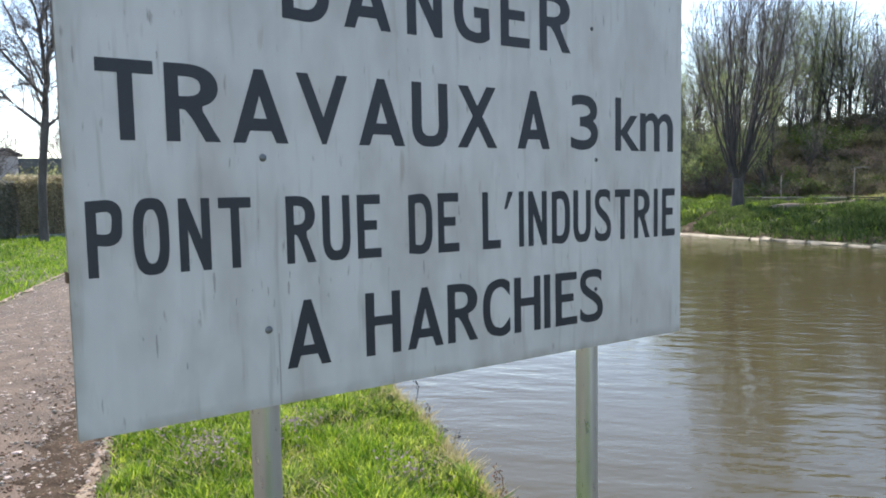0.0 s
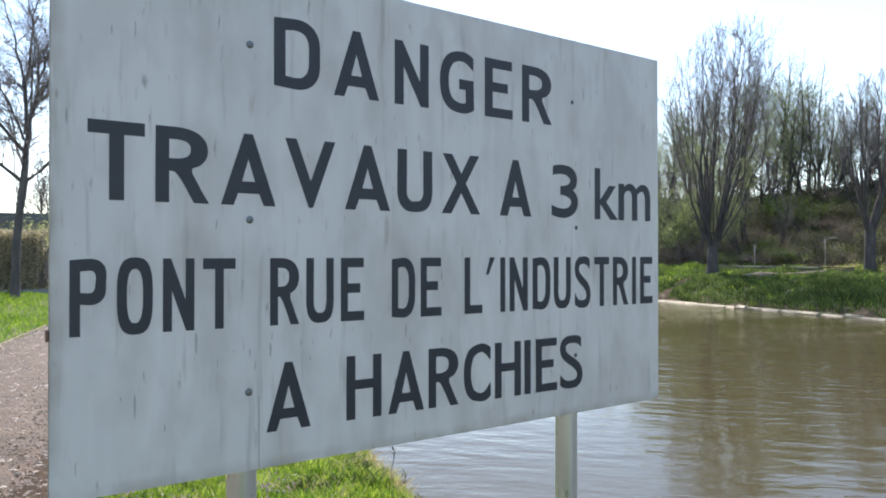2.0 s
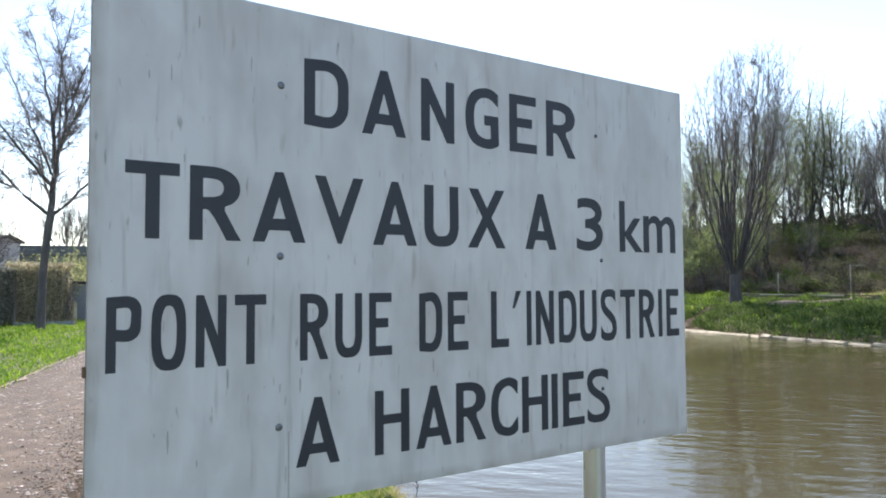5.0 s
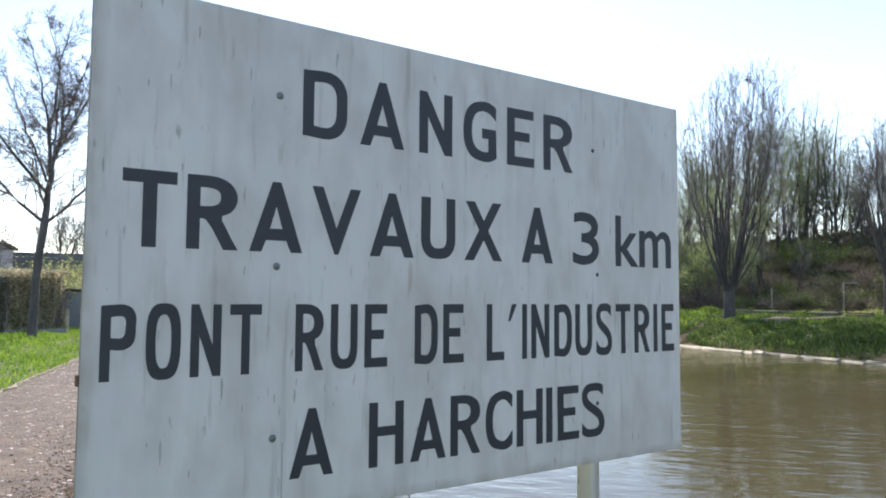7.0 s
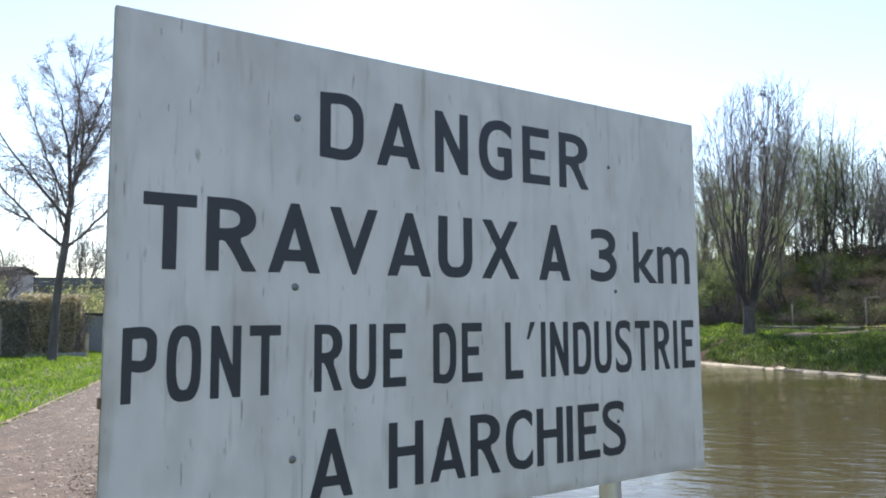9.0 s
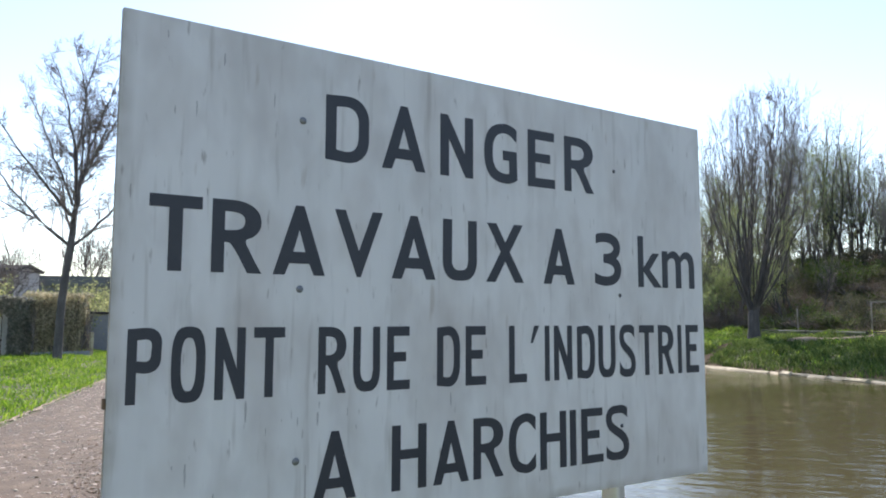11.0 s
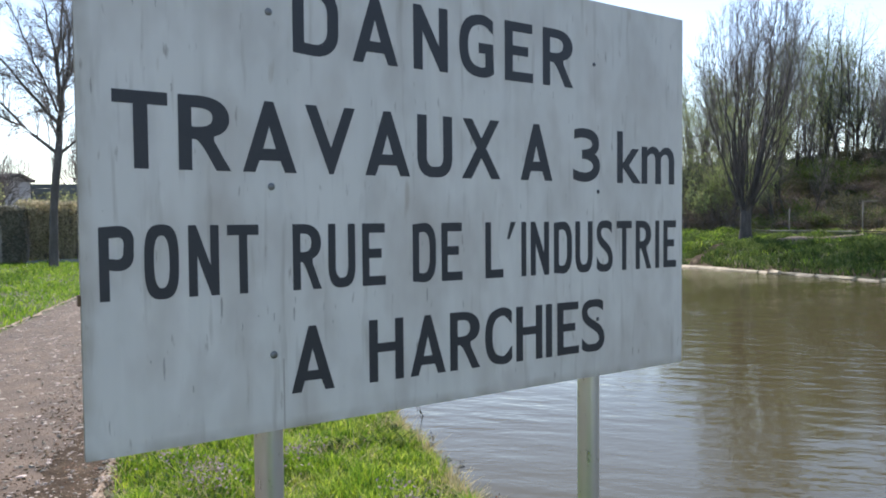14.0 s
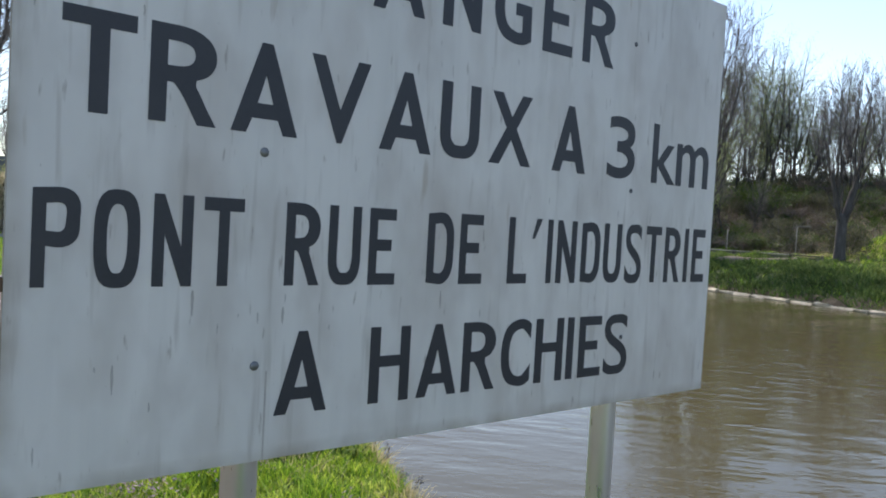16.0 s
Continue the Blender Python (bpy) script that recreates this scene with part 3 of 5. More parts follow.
def bolt(x, z, r):
    bm = bmesh.new()
    bmesh.ops.create_uvsphere(bm, u_segments=16, v_segments=8, radius=r)
    for v in bm.verts:
        v.co = (x - OX + v.co.x, -0.0002 + (v.co.y * 0.5 if v.co.y < 0 else 0), z + v.co.z)
    mat_ = BOLT_STEEL if x < 0.5 else BOLT_DARK
    part("bolt", bm, mat_, panel, "domed steel bolt head" if x < 0.5 else "small dark bolt head")


for x, z, r in ((0.001, 2.161, 0.0095), (0.001, 1.731, 0.0095), (0.0, 1.310, 0.0095), (1.107, 2.152, 0.0068), (1.125, 1.735, 0.0068), (1.122, 1.310, 0.0068)):
    bolt(x, z, r)


def post(x):
    """Round steel tube up the back of the panel."""
    vs_, fs_ = [], []
    tube(vs_, fs_, [Vector((x - OX, 0.062, z)) for z in (-0.35, 0.0, 0.6, 1.2, 1.8, 2.33)], [0.037] * 6, 28)
    part("post", soup("post", vs_, fs_, GALV, True), GALV, sign, "galvanised round steel post")


post(0.004)
post(1.140)
for z in (2.157, 1.732, 1.310):
    part("rail", boxed(X0 + 0.03 - OX, X1 - 0.03 - OX, 0.0032, 0.0235, z - 0.02, z + 0.02), ALU_BACK, sign, "aluminium stiffening rail")
SEAM = material("dirty_seam", [(0.36, 0.33, 0.30), (0.50, 0.47, 0.44)], 25, 0.7, 0.1)
part("seam", boxed(0.0235 - OX, 0.0275 - OX, -0.0005, -0.0001, Z0 + 0.001, 1.298), SEAM, panel, "thin dirty seam below the bolt")
part("clip", boxed(X0 - 0.007 - OX, X0 - 0.0002 - OX, 0.003, 0.02, 1.462, 1.486, 0.002), LITTER, panel, "rusty edge clip")


# ---- trees ----
def rand_dir(rng, d, angle):
    """A direction that leans by angle (radians) from d, any way round."""
    a = d.orthogonal().normalized()
    b = d.cross(a)
    th = rng.uniform(0, 2 * math.pi)
    return (d * math.cos(angle) + (a * math.cos(th) + b * math.sin(th)) * math.sin(angle)).normalized()


class Wood:
    """Collects limbs and twigs of one tree."""

    def __init__(self, seed, thin=0.006, crown=None):
        """crown: (middle, half height, half width) of the egg in which the twigs stay."""
        self.thin, self.crown = thin, crown
        self.rng = random.Random(seed)
        self.lv, self.lf, self.tv, self.tf, self.tips = [], [], [], [], []

    def outside(self, q):
        mid, hh, hw = self.crown
        wob = 1 + 0.16 * noise.noise((q.x * 0.5, q.y * 0.5, q.z * 0.4))
        return ((q.x - mid.x) / hw) ** 2 + ((q.y - mid.y) / hw) ** 2 + ((q.z - mid.z) / hh) ** 2 > wob and q.z > mid.z - hh * 0.6

    def limb(self, p, d, length, r, level, plan, up=0.25, wander=0.10):
        """plan[level] = (segments, children, lean in degrees, child length ratio, first child at)."""
        segs, kids, lean, ratio, first = plan[level]
        rng = self.rng
        pts, radii, d = [p.copy()], [r], d.copy()
        last = level == len(plan) - 1
        for i in range(segs):
            d = (d + Vector((rng.gauss(0, wander), rng.gauss(0, wander), rng.gauss(0, wander) + up / segs))).normalized()
            q = pts[-1] + d * (length / segs)
            if self.crown and i > 0 and self.outside(q):
                inward = Vector((self.crown[0].x - q.x, self.crown[0].y - q.y, 0))
                d = (d + inward.normalized() * rng.uniform(0.1, 0.45) + Vector((0, 0, 0.5))).normalized()
                q = pts[-1] + d * (length / segs) * 0.8
                if level > 1 or q.z > self.crown[0].z + self.crown[1] * rng.uniform(0.75, 1.0) or rng.random() < 0.35:
                    break
            pts.append(q)
            radii.append(r * (1 - (0.55 if not last else 0.75) * (i + 1) / segs))
        segs = len(pts) - 1
        radii = [max(q, self.thin) for q in radii]
        if r > 0.028:
            tube(self.lv, self.lf, pts, radii, 8 if r > 0.1 else 6)
        else:
            tube(self.tv, self.tf, pts, radii, 3)
        if last:
            self.tips += [pts[k] for k in range(1, len(pts))]
            return
        for k in range(kids):
            f = first + (1 - first) * (k + rng.uniform(0.1, 0.9)) / kids
            i = min(int(f * segs), segs - 1)
            q = pts[i].lerp(pts[i + 1], f * segs - i)
            rr = radii[i] * rng.uniform(0.45, 0.62)
            self.limb(q, rand_dir(rng, (pts[i + 1] - pts[i]).normalized(), radians(lean * rng.uniform(0.7, 1.3))), length * ratio * rng.uniform(0.7, 1.2) * (1.15 - 0.45 * f), rr, level + 1, plan, up, wander)
        # the leader goes on
        self.limb(pts[-1], d, length * ratio * 1.0, radii[-1], level + 1, plan, up, wander)

    def bough(self, p, q, bow, r, kids, lean, ratio, twigs, first, up, taper=0.85):
        """A limb that runs from p to q over a bow, with side branches that divide by the plan twigs."""
        rng, n = self.rng, 10
        c = (p + q) / 2 + bow
        pts = []
        for i in range(n + 1):
            f = i / n
            jig = 0.014 * (q - p).length * min(1, f * 3)
            pts.append(p * (1 - f) ** 2 + c * 2 * f * (1 - f) + q * f * f + Vector((rng.gauss(0, jig), rng.gauss(0, jig), 0)) * 0.6)
        radii = [max(self.thin, r * (1 - taper * i / n)) for i in range(n + 1)]
        tube(self.lv, self.lf, pts, radii, 7 if r > 0.05 else 5)
        length = (q - p).length
        for k in range(kids):
            f = first + (0.98 - first) * (k + rng.uniform(0.1, 0.9)) / kids
            i = min(int(f * n), n - 1)
            a = pts[i].lerp(pts[i + 1], f * n - i)
            d = rand_dir(rng, (pts[i + 1] - pts[i]).normalized(), radians(lean * rng.uniform(0.7, 1.3)))
            self.limb(a, d, length * ratio * rng.uniform(0.7, 1.15) * (1.2 - 0.8 * f), min(0.024, radii[i] * 0.6), 0, twigs, up, 0.10)

    def leaves(self, count, size, scatter, mat, name="leaves", low=0.0):
        rng, vs_, fs_ = self.rng, [], []
        tips = [t for t in self.tips if t.z >= low]
        for _ in range(count):
            c = rng.choice(tips) + Vector((rng.gauss(0, scatter), rng.gauss(0, scatter), rng.gauss(0, scatter)))
            leaf(vs_, fs_, rng, c, size * rng.uniform(0.6, 1.3))
        return soup(name, vs_, fs_, mat)


def leaf(vs_, fs_, rng, c, s):
    n = Vector((rng.gauss(0, 1), rng.gauss(0, 1), rng.gauss(0, 1) + 0.4)).normalized()
    a = n.orthogonal().normalized()
    b = n.cross(a)
    th = rng.uniform(0, 6.28)
    a, b = a * math.cos(th) + b * math.sin(th), b * math.cos(th) - a * math.sin(th)
    k = len(vs_)
    vs_ += [c - a * s * 0.5, c + b * s * 0.28 + n * s * 0.06, c + a * s * 0.5, c - b * s * 0.28 + n * s * 0.06]
    fs_.append((k, k + 1, k + 2, k + 3))


def tree_thing(name, w, at, label, category, bark, twig_mat, leaf_mesh=None, group="", turn=0.0):
    t = thing(name, at, label, category, group, turn=turn)
    part("trunk", soup("trunk", w.lv, w.lf, bark, True), bark, t)
    part("crown", soup("crown", w.tv, w.tf, twig_mat), twig_mat, t, "fine bare twigs")
    if leaf_mesh:
        part("foliage", leaf_mesh, None, t, "sparse young spring leaves")
    return t


# verge tree by the towpath
def verge_tree(at):
    w = Wood(11, 0.0045)
    tube(w.lv, w.lf, [Vector((0.0, 0, -0.2)), Vector((0.0, 0, 0.15)), Vector((0.02, 0, 1.1)), Vector((0.05, 0, 2.1)), Vector((0.13, 0, 3.1)), Vector((0.24, 0, 4.0)), Vector((0.27, 0, 4.5))], [0.24, 0.16, 0.135, 0.128, 0.125, 0.128, 0.10], 12)
    twigs = [(6, 4, 38, 0.6, 0.15), (4, 3, 42, 0.6, 0.15), (3, 3, 44, 0.6, 0.2), (2, 0, 0, 0, 0)]
    # start, end, bow of the limb, radius, side branches
    for p, q, bow, r, kids in (((0.25, 0.0, 4.15), (0.98, 0.09, 8.57), (-0.2, 0.0, 0.08), 0.125, 9), ((0.92, 0.09, 8.31), (1.61, -0.09, 10.08), (0.0, 0.0, 0.0), 0.05, 6),
                               ((0.29, 0.0, 5.66), (0.86, -0.27, 10.87), (-0.28, 0.0, 0.0), 0.072, 11), ((0.29, 0.0, 6.72), (-0.69, 0.27, 10.43), (0.36, 0.0, 0.16), 0.055, 10),
                               ((0.68, 0.0, 7.51), (-0.09, -0.18, 10.87), (0.36, 0.0, 0.08), 0.045, 8), ((0.22, 0.0, 5.13), (-2.39, -0.27, 8.22), (-0.08, 0.0, -0.24), 0.068, 10),
                               ((0.21, 0.0, 4.07), (-2.64, 0.27, 7.07), (-0.28, 0.0, -0.32), 0.07, 10), ((-0.71, 0.05, 4.91), (-2.72, -0.27, 5.61), (0.0, 0.0, -0.12), 0.036, 7),
                               ((0.24, 0.0, 4.02), (2.19, 0.18, 6.54), (0.4, 0.0, -0.32), 0.07, 10), ((0.6, 0.0, 6.9), (2.02, 0.0, 9.72), (0.24, 0.0, -0.16), 0.055, 8),
                               ((0.23, 0.0, 4.6), (-0.24, 2.34, 7.78), (0.0, 0.24, -0.24), 0.052, 8), ((0.23, 0.0, 4.86), (0.31, -2.25, 7.96), (0.0, -0.24, -0.24), 0.052, 8),
                               ((0.47, 0.0, 6.28), (0.76, 1.8, 9.72), (0.0, 0.24, -0.16), 0.048, 7), ((0.25, 0.0, 5.48), (-1.42, 0.54, 9.28), (0.12, 0.0, 0.0), 0.05, 9),
                               ((0.4, 0.0, 6.19), (1.43, -1.08, 9.02), (0.16, -0.16, -0.16), 0.045, 8)):
        w.bough(Vector(p), Vector((q[0], q[1], q[2] * 1.05)), Vector(bow), r * 0.92, kids + 5, 46, 0.20, twigs, 0.04, 0.08)
    buds = w.leaves(3400, 0.019, 0.03, TWIG, "buds")
    t = thing("tree", at, "bare young roadside tree with budding twigs in grass", "tree")
    part("trunk", soup("trunk", w.lv, w.lf, BARK, True), BARK, t)
    part("crown", soup("crown", w.tv, w.tf, TWIG), TWIG, t, "fine budding twigs")
    tagged(part("bud_cover", buds, TWIG, t, "small brown buds"), kind="stuff")


verge_tree((1.76, 26.6, 0.03))


# bare trees on the far bank, their many stems rising to an oval crown
ACROSS = Vector((0.569, -0.822, 0))


def oval_tree(at, seed, height, half, forks, girth, boughs, label, shift=0.0, lean=0.0, nest=False):
    """forks: height at which the trunk divides in two; shift, lean: how far the crown's middle and its tip stand to one side."""
    w = Wood(seed, 0.0054)
    rng = w.rng
    legs = []
    for side, r in ((-1, 0.66), (1, 0.82)):
        foot, mid, top = Vector((0, 0, forks * 0.8)), Vector((0, 0, forks * 1.5)) + ACROSS * side * 0.16 * forks, Vector((0, 0, height * 0.5)) + ACROSS * (side * 0.26 * half + shift * 0.6)
        legs.append([foot, mid, mid.lerp(top, 0.5) + ACROSS * side * 0.1, top])
        tube(w.lv, w.lf, legs[-1], [girth * r, girth * r * 0.86, girth * r * 0.5, girth * r * 0.2], 10)
    tube(w.lv, w.lf, [Vector((0, 0, -0.4)), Vector((0, 0, 0.1)), Vector((0, 0, 0.7)), Vector((0, 0, forks)), Vector((0, 0, forks * 1.12))], [girth * q for q in (1.9, 1.35, 1.08, 1.0, 0.8)], 12)
    twigs = [(5, 3, 30, 0.60, 0.2), (4, 3, 34, 0.62, 0.2), (3, 0, 0, 0, 0)]
    for k in range(boughs):
        rr = math.sqrt((k + 0.5) / boughs)
        th = k * 2.39996 + rng.uniform(-0.25, 0.25)
        off = Vector((math.cos(th), math.sin(th), 0)) * rr * half
        zq = height * 0.985 - height * 0.28 * rr ** 2.6 + rng.uniform(-0.3, 0.15)
        q = off + ACROSS * (shift + (lean - shift) * (1 - rr)) + Vector((0, 0, zq))
        leg = legs[1 if off.dot(ACROSS) > 0 else 0]
        f = max(0.0, min(0.98, 1 - rr + rng.uniform(-0.15, 0.15))) * 1.7
        i = min(int(f), 2)
        p = leg[i].lerp(leg[i + 1], f - i)
        out = Vector((q.x - p.x, q.y - p.y, 0))
        w.bough(p, q, out * 0.24 - Vector((0, 0, 0.045 * height * rr)), girth * rng.uniform(0.2, 0.32) * (1 - 0.3 * rr), 16, 29, 0.15, twigs, 0.5, 0.28, 0.93)
    t = tree_thing("tree", w, at, label, "tree", BARK_DARK, TWIG)
    if nest:
        v2, f2 = [], []
        c0 = ACROSS * (lean * 0.82) + Vector((0, 0, height * 0.945))
        for _ in range(110):
            leaf(v2, f2, rng, c0 + Vector((rng.gauss(0, 0.12), rng.gauss(0, 0.12), rng.gauss(0, 0.16))), 0.12)
        tagged(part("nest", soup("nest", v2, f2, TWIG), TWIG, t, "dark bird nest high in the crown"), kind="stuff")
    return t


oval_tree((36.9, 24.0, 0.33), 5, 14.9, 3.5, 1.6, 0.29, 34, "tall bare many-stemmed tree on the far bank", 0.4, 1.5, True)
oval_tree((42.3, 17.7, 0.58), 8, 11.4, 2.5, 2.5, 0.27, 18, "bare dark spreading tree on the far bank", 0.0, 0.3)


def wood_tree(seed, height, leafy, spread):
    w = Wood(seed, 0.0085)
    plan = [(10, 13, 34, 0.30, 0.26), (4, 4, 36, 0.5, 0.15), (2, 2, 40, 0.7, 0.15), (1, 0, 0, 0, 0)] if leafy else [(10, 18, 30, 0.30, 0.28), (4, 5, 32, 0.5, 0.15), (3, 3, 36, 0.65, 0.15), (2, 0, 0, 0, 0)]
    plan = [(p[0], p[1], p[2] * spread, p[3], p[4]) for p in plan]
    w.limb(Vector((0, 0, -0.4)), Vector((w.rng.gauss(0, 0.04), w.rng.gauss(0, 0.04), 1)).normalized(), height * 0.72, 0.15, 0, plan, 0.12, 0.06)
    return w, (w.leaves(leafy, 0.105, 0.36, LEAF_NEW, "foliage", height * 0.3) if leafy else None)


RNG = random.Random(3)
prototypes = []
for seed, h, leafy, sp, label in ((21, 15, 4800, 1.1, "slender tree with sparse young green leaves on the embankment"), (22, 15, 0, 1.1, "bare slender tree on the embankment"), (23, 15, 4200, 0.95, "tall narrow tree coming into leaf on the embankment"), (24, 11, 4000, 1.25, "small branching tree with first leaves in the wood")):
    w, lm = wood_tree(seed, h, leafy, sp)
    prototypes.append((w, lm, label))


def on_far(s, v):
    u = far_edge(v) + s
    x, y = xy(u, v)
    return x, y, ground_z(u, v)


placed = {}


def wood_at(s, v, i, tall):
    """One tree of kind i, tall metres high, on the embankment."""
    x, y, z = on_far(s, v)
    sc = tall / (max(q[2] for q in prototypes[i][0].tv))
    if i not in placed:
        w, lm, label = prototypes[i]
        placed[i] = tree_thing("tree", w, (x, y, z), label, "tree", BARK_DARK, TWIG, lm, "embankment trees")
        placed[i].scale = (sc, sc, sc)
    else:
        c = copy_thing(placed[i], pose(x, y, z, 0, 0, RNG.uniform(0, 360)))
        c.scale = (sc * RNG.uniform(0.85, 1.1), sc * RNG.uniform(0.85, 1.1), sc)


def crest_height(v):
    return 9.2 + 4.8 * step(45.0, 50.0, v)


# tall slender trees in rows along the crest; those below v = 36 are unseen, added for reflections
v = 12.0
while v < 70:
    wood_at(30.5 + RNG.uniform(-2, 2.5), v, RNG.choice((0, 2, 1, 2, 1)) if v > 44.5 else RNG.choice((1, 1, 1, 2)), crest_height(v) * RNG.uniform(0.92, 1.12))
    v += (0.62 if 37 < v < 47 else 1.2 if v < 64 else 3.5) * RNG.uniform(0.8, 1.2)
v = 30.0
while v < 76:
    wood_at(39 + RNG.uniform(-3, 3), v, RNG.choice((0, 1, 2)), crest_height(v - 4) * RNG.uniform(0.7, 0.92))
    v += 1.5 * RNG.uniform(0.7, 1.3)
wood_at(30.5, 49.8, 0, 13.8)
wood_at(29.5, 50.7, 2, 13.6)
wood_at(29.8, 48.4, 2, 12.6)
# saplings between them
v = 36.0
while v < 66:
    wood_at(32 + RNG.uniform(-3.5, 4), v, RNG.choice((1, 1, 1, 3)), RNG.uniform(3.0, 6.5))
    v += 0.45 * RNG.uniform(0.7, 1.3)
# small leafy trees at the foot of the slope
for s, v, i, tall in ((15.5, 40, 3, 6.0), (18, 41.6, 1, 9.0), (19, 43.4, 3, 8.5), (23.5, 44.0, 1, 8.0), (14.5, 43, 3, 7.0), (16, 45, 1, 9), (20, 46.5, 3, 9.5), (16, 48, 1, 10.0), (22.5, 48.3, 1, 10.0), (14, 47.3, 3, 8.0), (25, 47.5, 3, 9.0), (18, 50, 1, 10.0), (22, 52, 0, 11.0), (25, 54, 3, 11.0), (15, 53, 1, 9.5), (17.5, 39.2, 1, 6.5), (24, 30, 1, 7.0), (22, 20, 3, 7.0),
                      (15.2, 45.2, 3, 5.5), (16.4, 46.0, 3, 5.0), (14.8, 49.5, 1, 9.0), (17.2, 51.2, 2, 10.0), (19.5, 53.4, 1, 11.0), (16.2, 55.0, 2, 10.0), (21.5, 56.0, 0, 12.0), (24.2, 51.0, 1, 11.0), (26.5, 57.5, 2, 12.5), (18.4, 57.6, 1, 10.5), (23.0, 60.0, 0, 12.0), (27.0, 62.0, 2, 12.0), (15.4, 59.5, 1, 10.0)):
    wood_at(s, v, i, tall)


# shrubs on the embankment
def shrub(seed, at, label, leaf_mat, leafy, size, height, group):
    w = Wood(seed, 0.009)
    plan = [(3, 4, 34, 0.55, 0.2), (2, 3, 36, 0.55, 0.2), (1, 0, 0, 0, 0)]
    for _ in range(10):
        th, s = w.rng.uniform(0, 6.28), w.rng.uniform(0.15, 0.9)
        w.limb(Vector((math.cos(th) * 0.3 * s, math.sin(th) * 0.3 * s, -0.15)), Vector((math.cos(th) * s, math.sin(th) * s, 1)).normalized(), height * w.rng.uniform(0.45, 0.62), 0.028, 0, plan, 0.15, 0.12)
    t = thing("shrub", at, label, "shrub", group)
    part("stem_tangle", soup("stem_tangle", w.lv + w.tv, w.lf + [tuple(i + len(w.lv) for i in f) for f in w.tf], TWIG), TWIG, t)
    part("foliage", w.leaves(leafy, size, 0.16, leaf_mat), leaf_mat, t)
    return t


shrubs = []
for i, (mat_, n, label) in enumerate(((LEAF_DARK, 2300, "dense dark evergreen shrub on the embankment slope"), (LEAF_DARK, 1500, "dark half-bare bramble thicket on the embankment slope"), (HERB, 1900, "green shrub coming into leaf below the wood"), (LEAF_BROWN, 1500, "brown shrub with withered leaves"))):
    x, y, z = on_far(15 + i, 30 + 5 * i)
    shrubs.append(shrub(40 + i, (x, y, z), label, mat_, n, 0.125, 2.6, "embankment shrubs"))
for s, v0, v1, dv in ((15, 14, 62, 2.4), (17.5, 12, 62, 2.2), (20, 12, 62, 2.3), (22.5, 12, 64, 2.3), (25, 12, 64, 2.3), (27.5, 12, 66, 2.3), (30, 12, 68, 2.5), (34, 14, 70, 3.5)):
    v = v0
    while v < v1:
        x, y, z = on_far(s + RNG.uniform(-0.9, 0.9), v + RNG.uniform(-0.8, 0.8))
        if (s < 20 and v < 31.5) or (v < 33 and RNG.random() < 0.5):
            v += dv
            continue
        sc = RNG.uniform(0.7, 1.15)
        c = copy_thing(RNG.choice((shrubs[0], shrubs[1], shrubs[1], shrubs[2], shrubs[2], shrubs[3], shrubs[3], shrubs[3])), pose(x, y, z, 0, 0, RNG.uniform(0, 360)))
        tall = RNG.uniform(0.3, 0.62) if s > 26 else RNG.uniform(0.4, 0.68) if v < 41 else RNG.uniform(0.6, 1.05)
        c.scale = (sc * 1.25, sc * 1.25, sc * tall)
        v += dv * RNG.uniform(0.8, 1.2)


x, y, z = on_far(15.4, 45.0)
shrub(66, (x, y, z), "tall bush in fresh yellow-green leaf below the wood", LEAF_NEW, 5200, 0.13, 5.6, "embankment shrubs")
# taller thicket along the crest
v = 36.0
while v < 68:
    x, y, z = on_far(29.5 + RNG.uniform(-1.0, 1.5), v)
    if RNG.random() < 0.3:
        sc = RNG.uniform(0.85, 1.2)
        copy_thing(RNG.choice((shrubs[1], shrubs[3], shrubs[1], shrubs[2])), pose(x, y, z, 0, 0, RNG.uniform(0, 360))).scale = (sc * 1.2, sc * 1.2, sc * RNG.uniform(0.3, 0.6))
    v += RNG.uniform(0.9, 1.7)


# ---- grass and herbs ----
def blades(name, label, count, area, mat, h, w, seed, keep=None, lean=0.35, category="grass", clump=2.3):
    """Single curved blades of grass strewn over a stretch of the plan."""
    rng = random.Random(seed)
    vs_, fs_ = [], []
    u0, u1, v0, v1 = area
    made = 0
    while made < count:
        u, v = rng.uniform(u0, u1), rng.uniform(v0, v1)
        if keep and not keep(u, v, rng):
            continue
        made += 1
        x, y = xy(u, v)
        z = ground_z(u, v) - 0.01
        th = rng.uniform(0, 6.283)
        patch = 0.75 + 0.75 * noise.noise((u * clump, v * clump, seed)) + 0.3 * noise.noise((u * 2.6 * clump, v * 2.6 * clump, seed + 3))
        hh = h * rng.uniform(0.45, 1.25) * max(0.35, patch)
        ww = w * rng.uniform(0.6, 1.3)
        sx, sy = math.cos(th) * ww / 2, math.sin(th) * ww / 2
        la = lean * rng.uniform(0.2, 2.0) * hh
        ph = rng.uniform(0, 6.283)
        lx, ly = math.cos(ph) * la, math.sin(ph) * la
        k = len(vs_)
        vs_ += [(x - sx, y - sy, z), (x + sx, y + sy, z), (x + sx * 0.8 + lx * 0.4, y + sy * 0.8 + ly * 0.4, z + hh * 0.6), (x - sx * 0.8 + lx * 0.4, y - sy * 0.8 + ly * 0.4, z + hh * 0.6), (x + lx, y + ly, z + hh * 0.95)]
        fs_ += [(k, k + 1, k + 2, k + 3), (k + 3, k + 2, k + 4)]
    ob = new(name, soup(name, vs_, fs_, mat))
    tagged(ob, label, category, kind="stuff")
    return ob


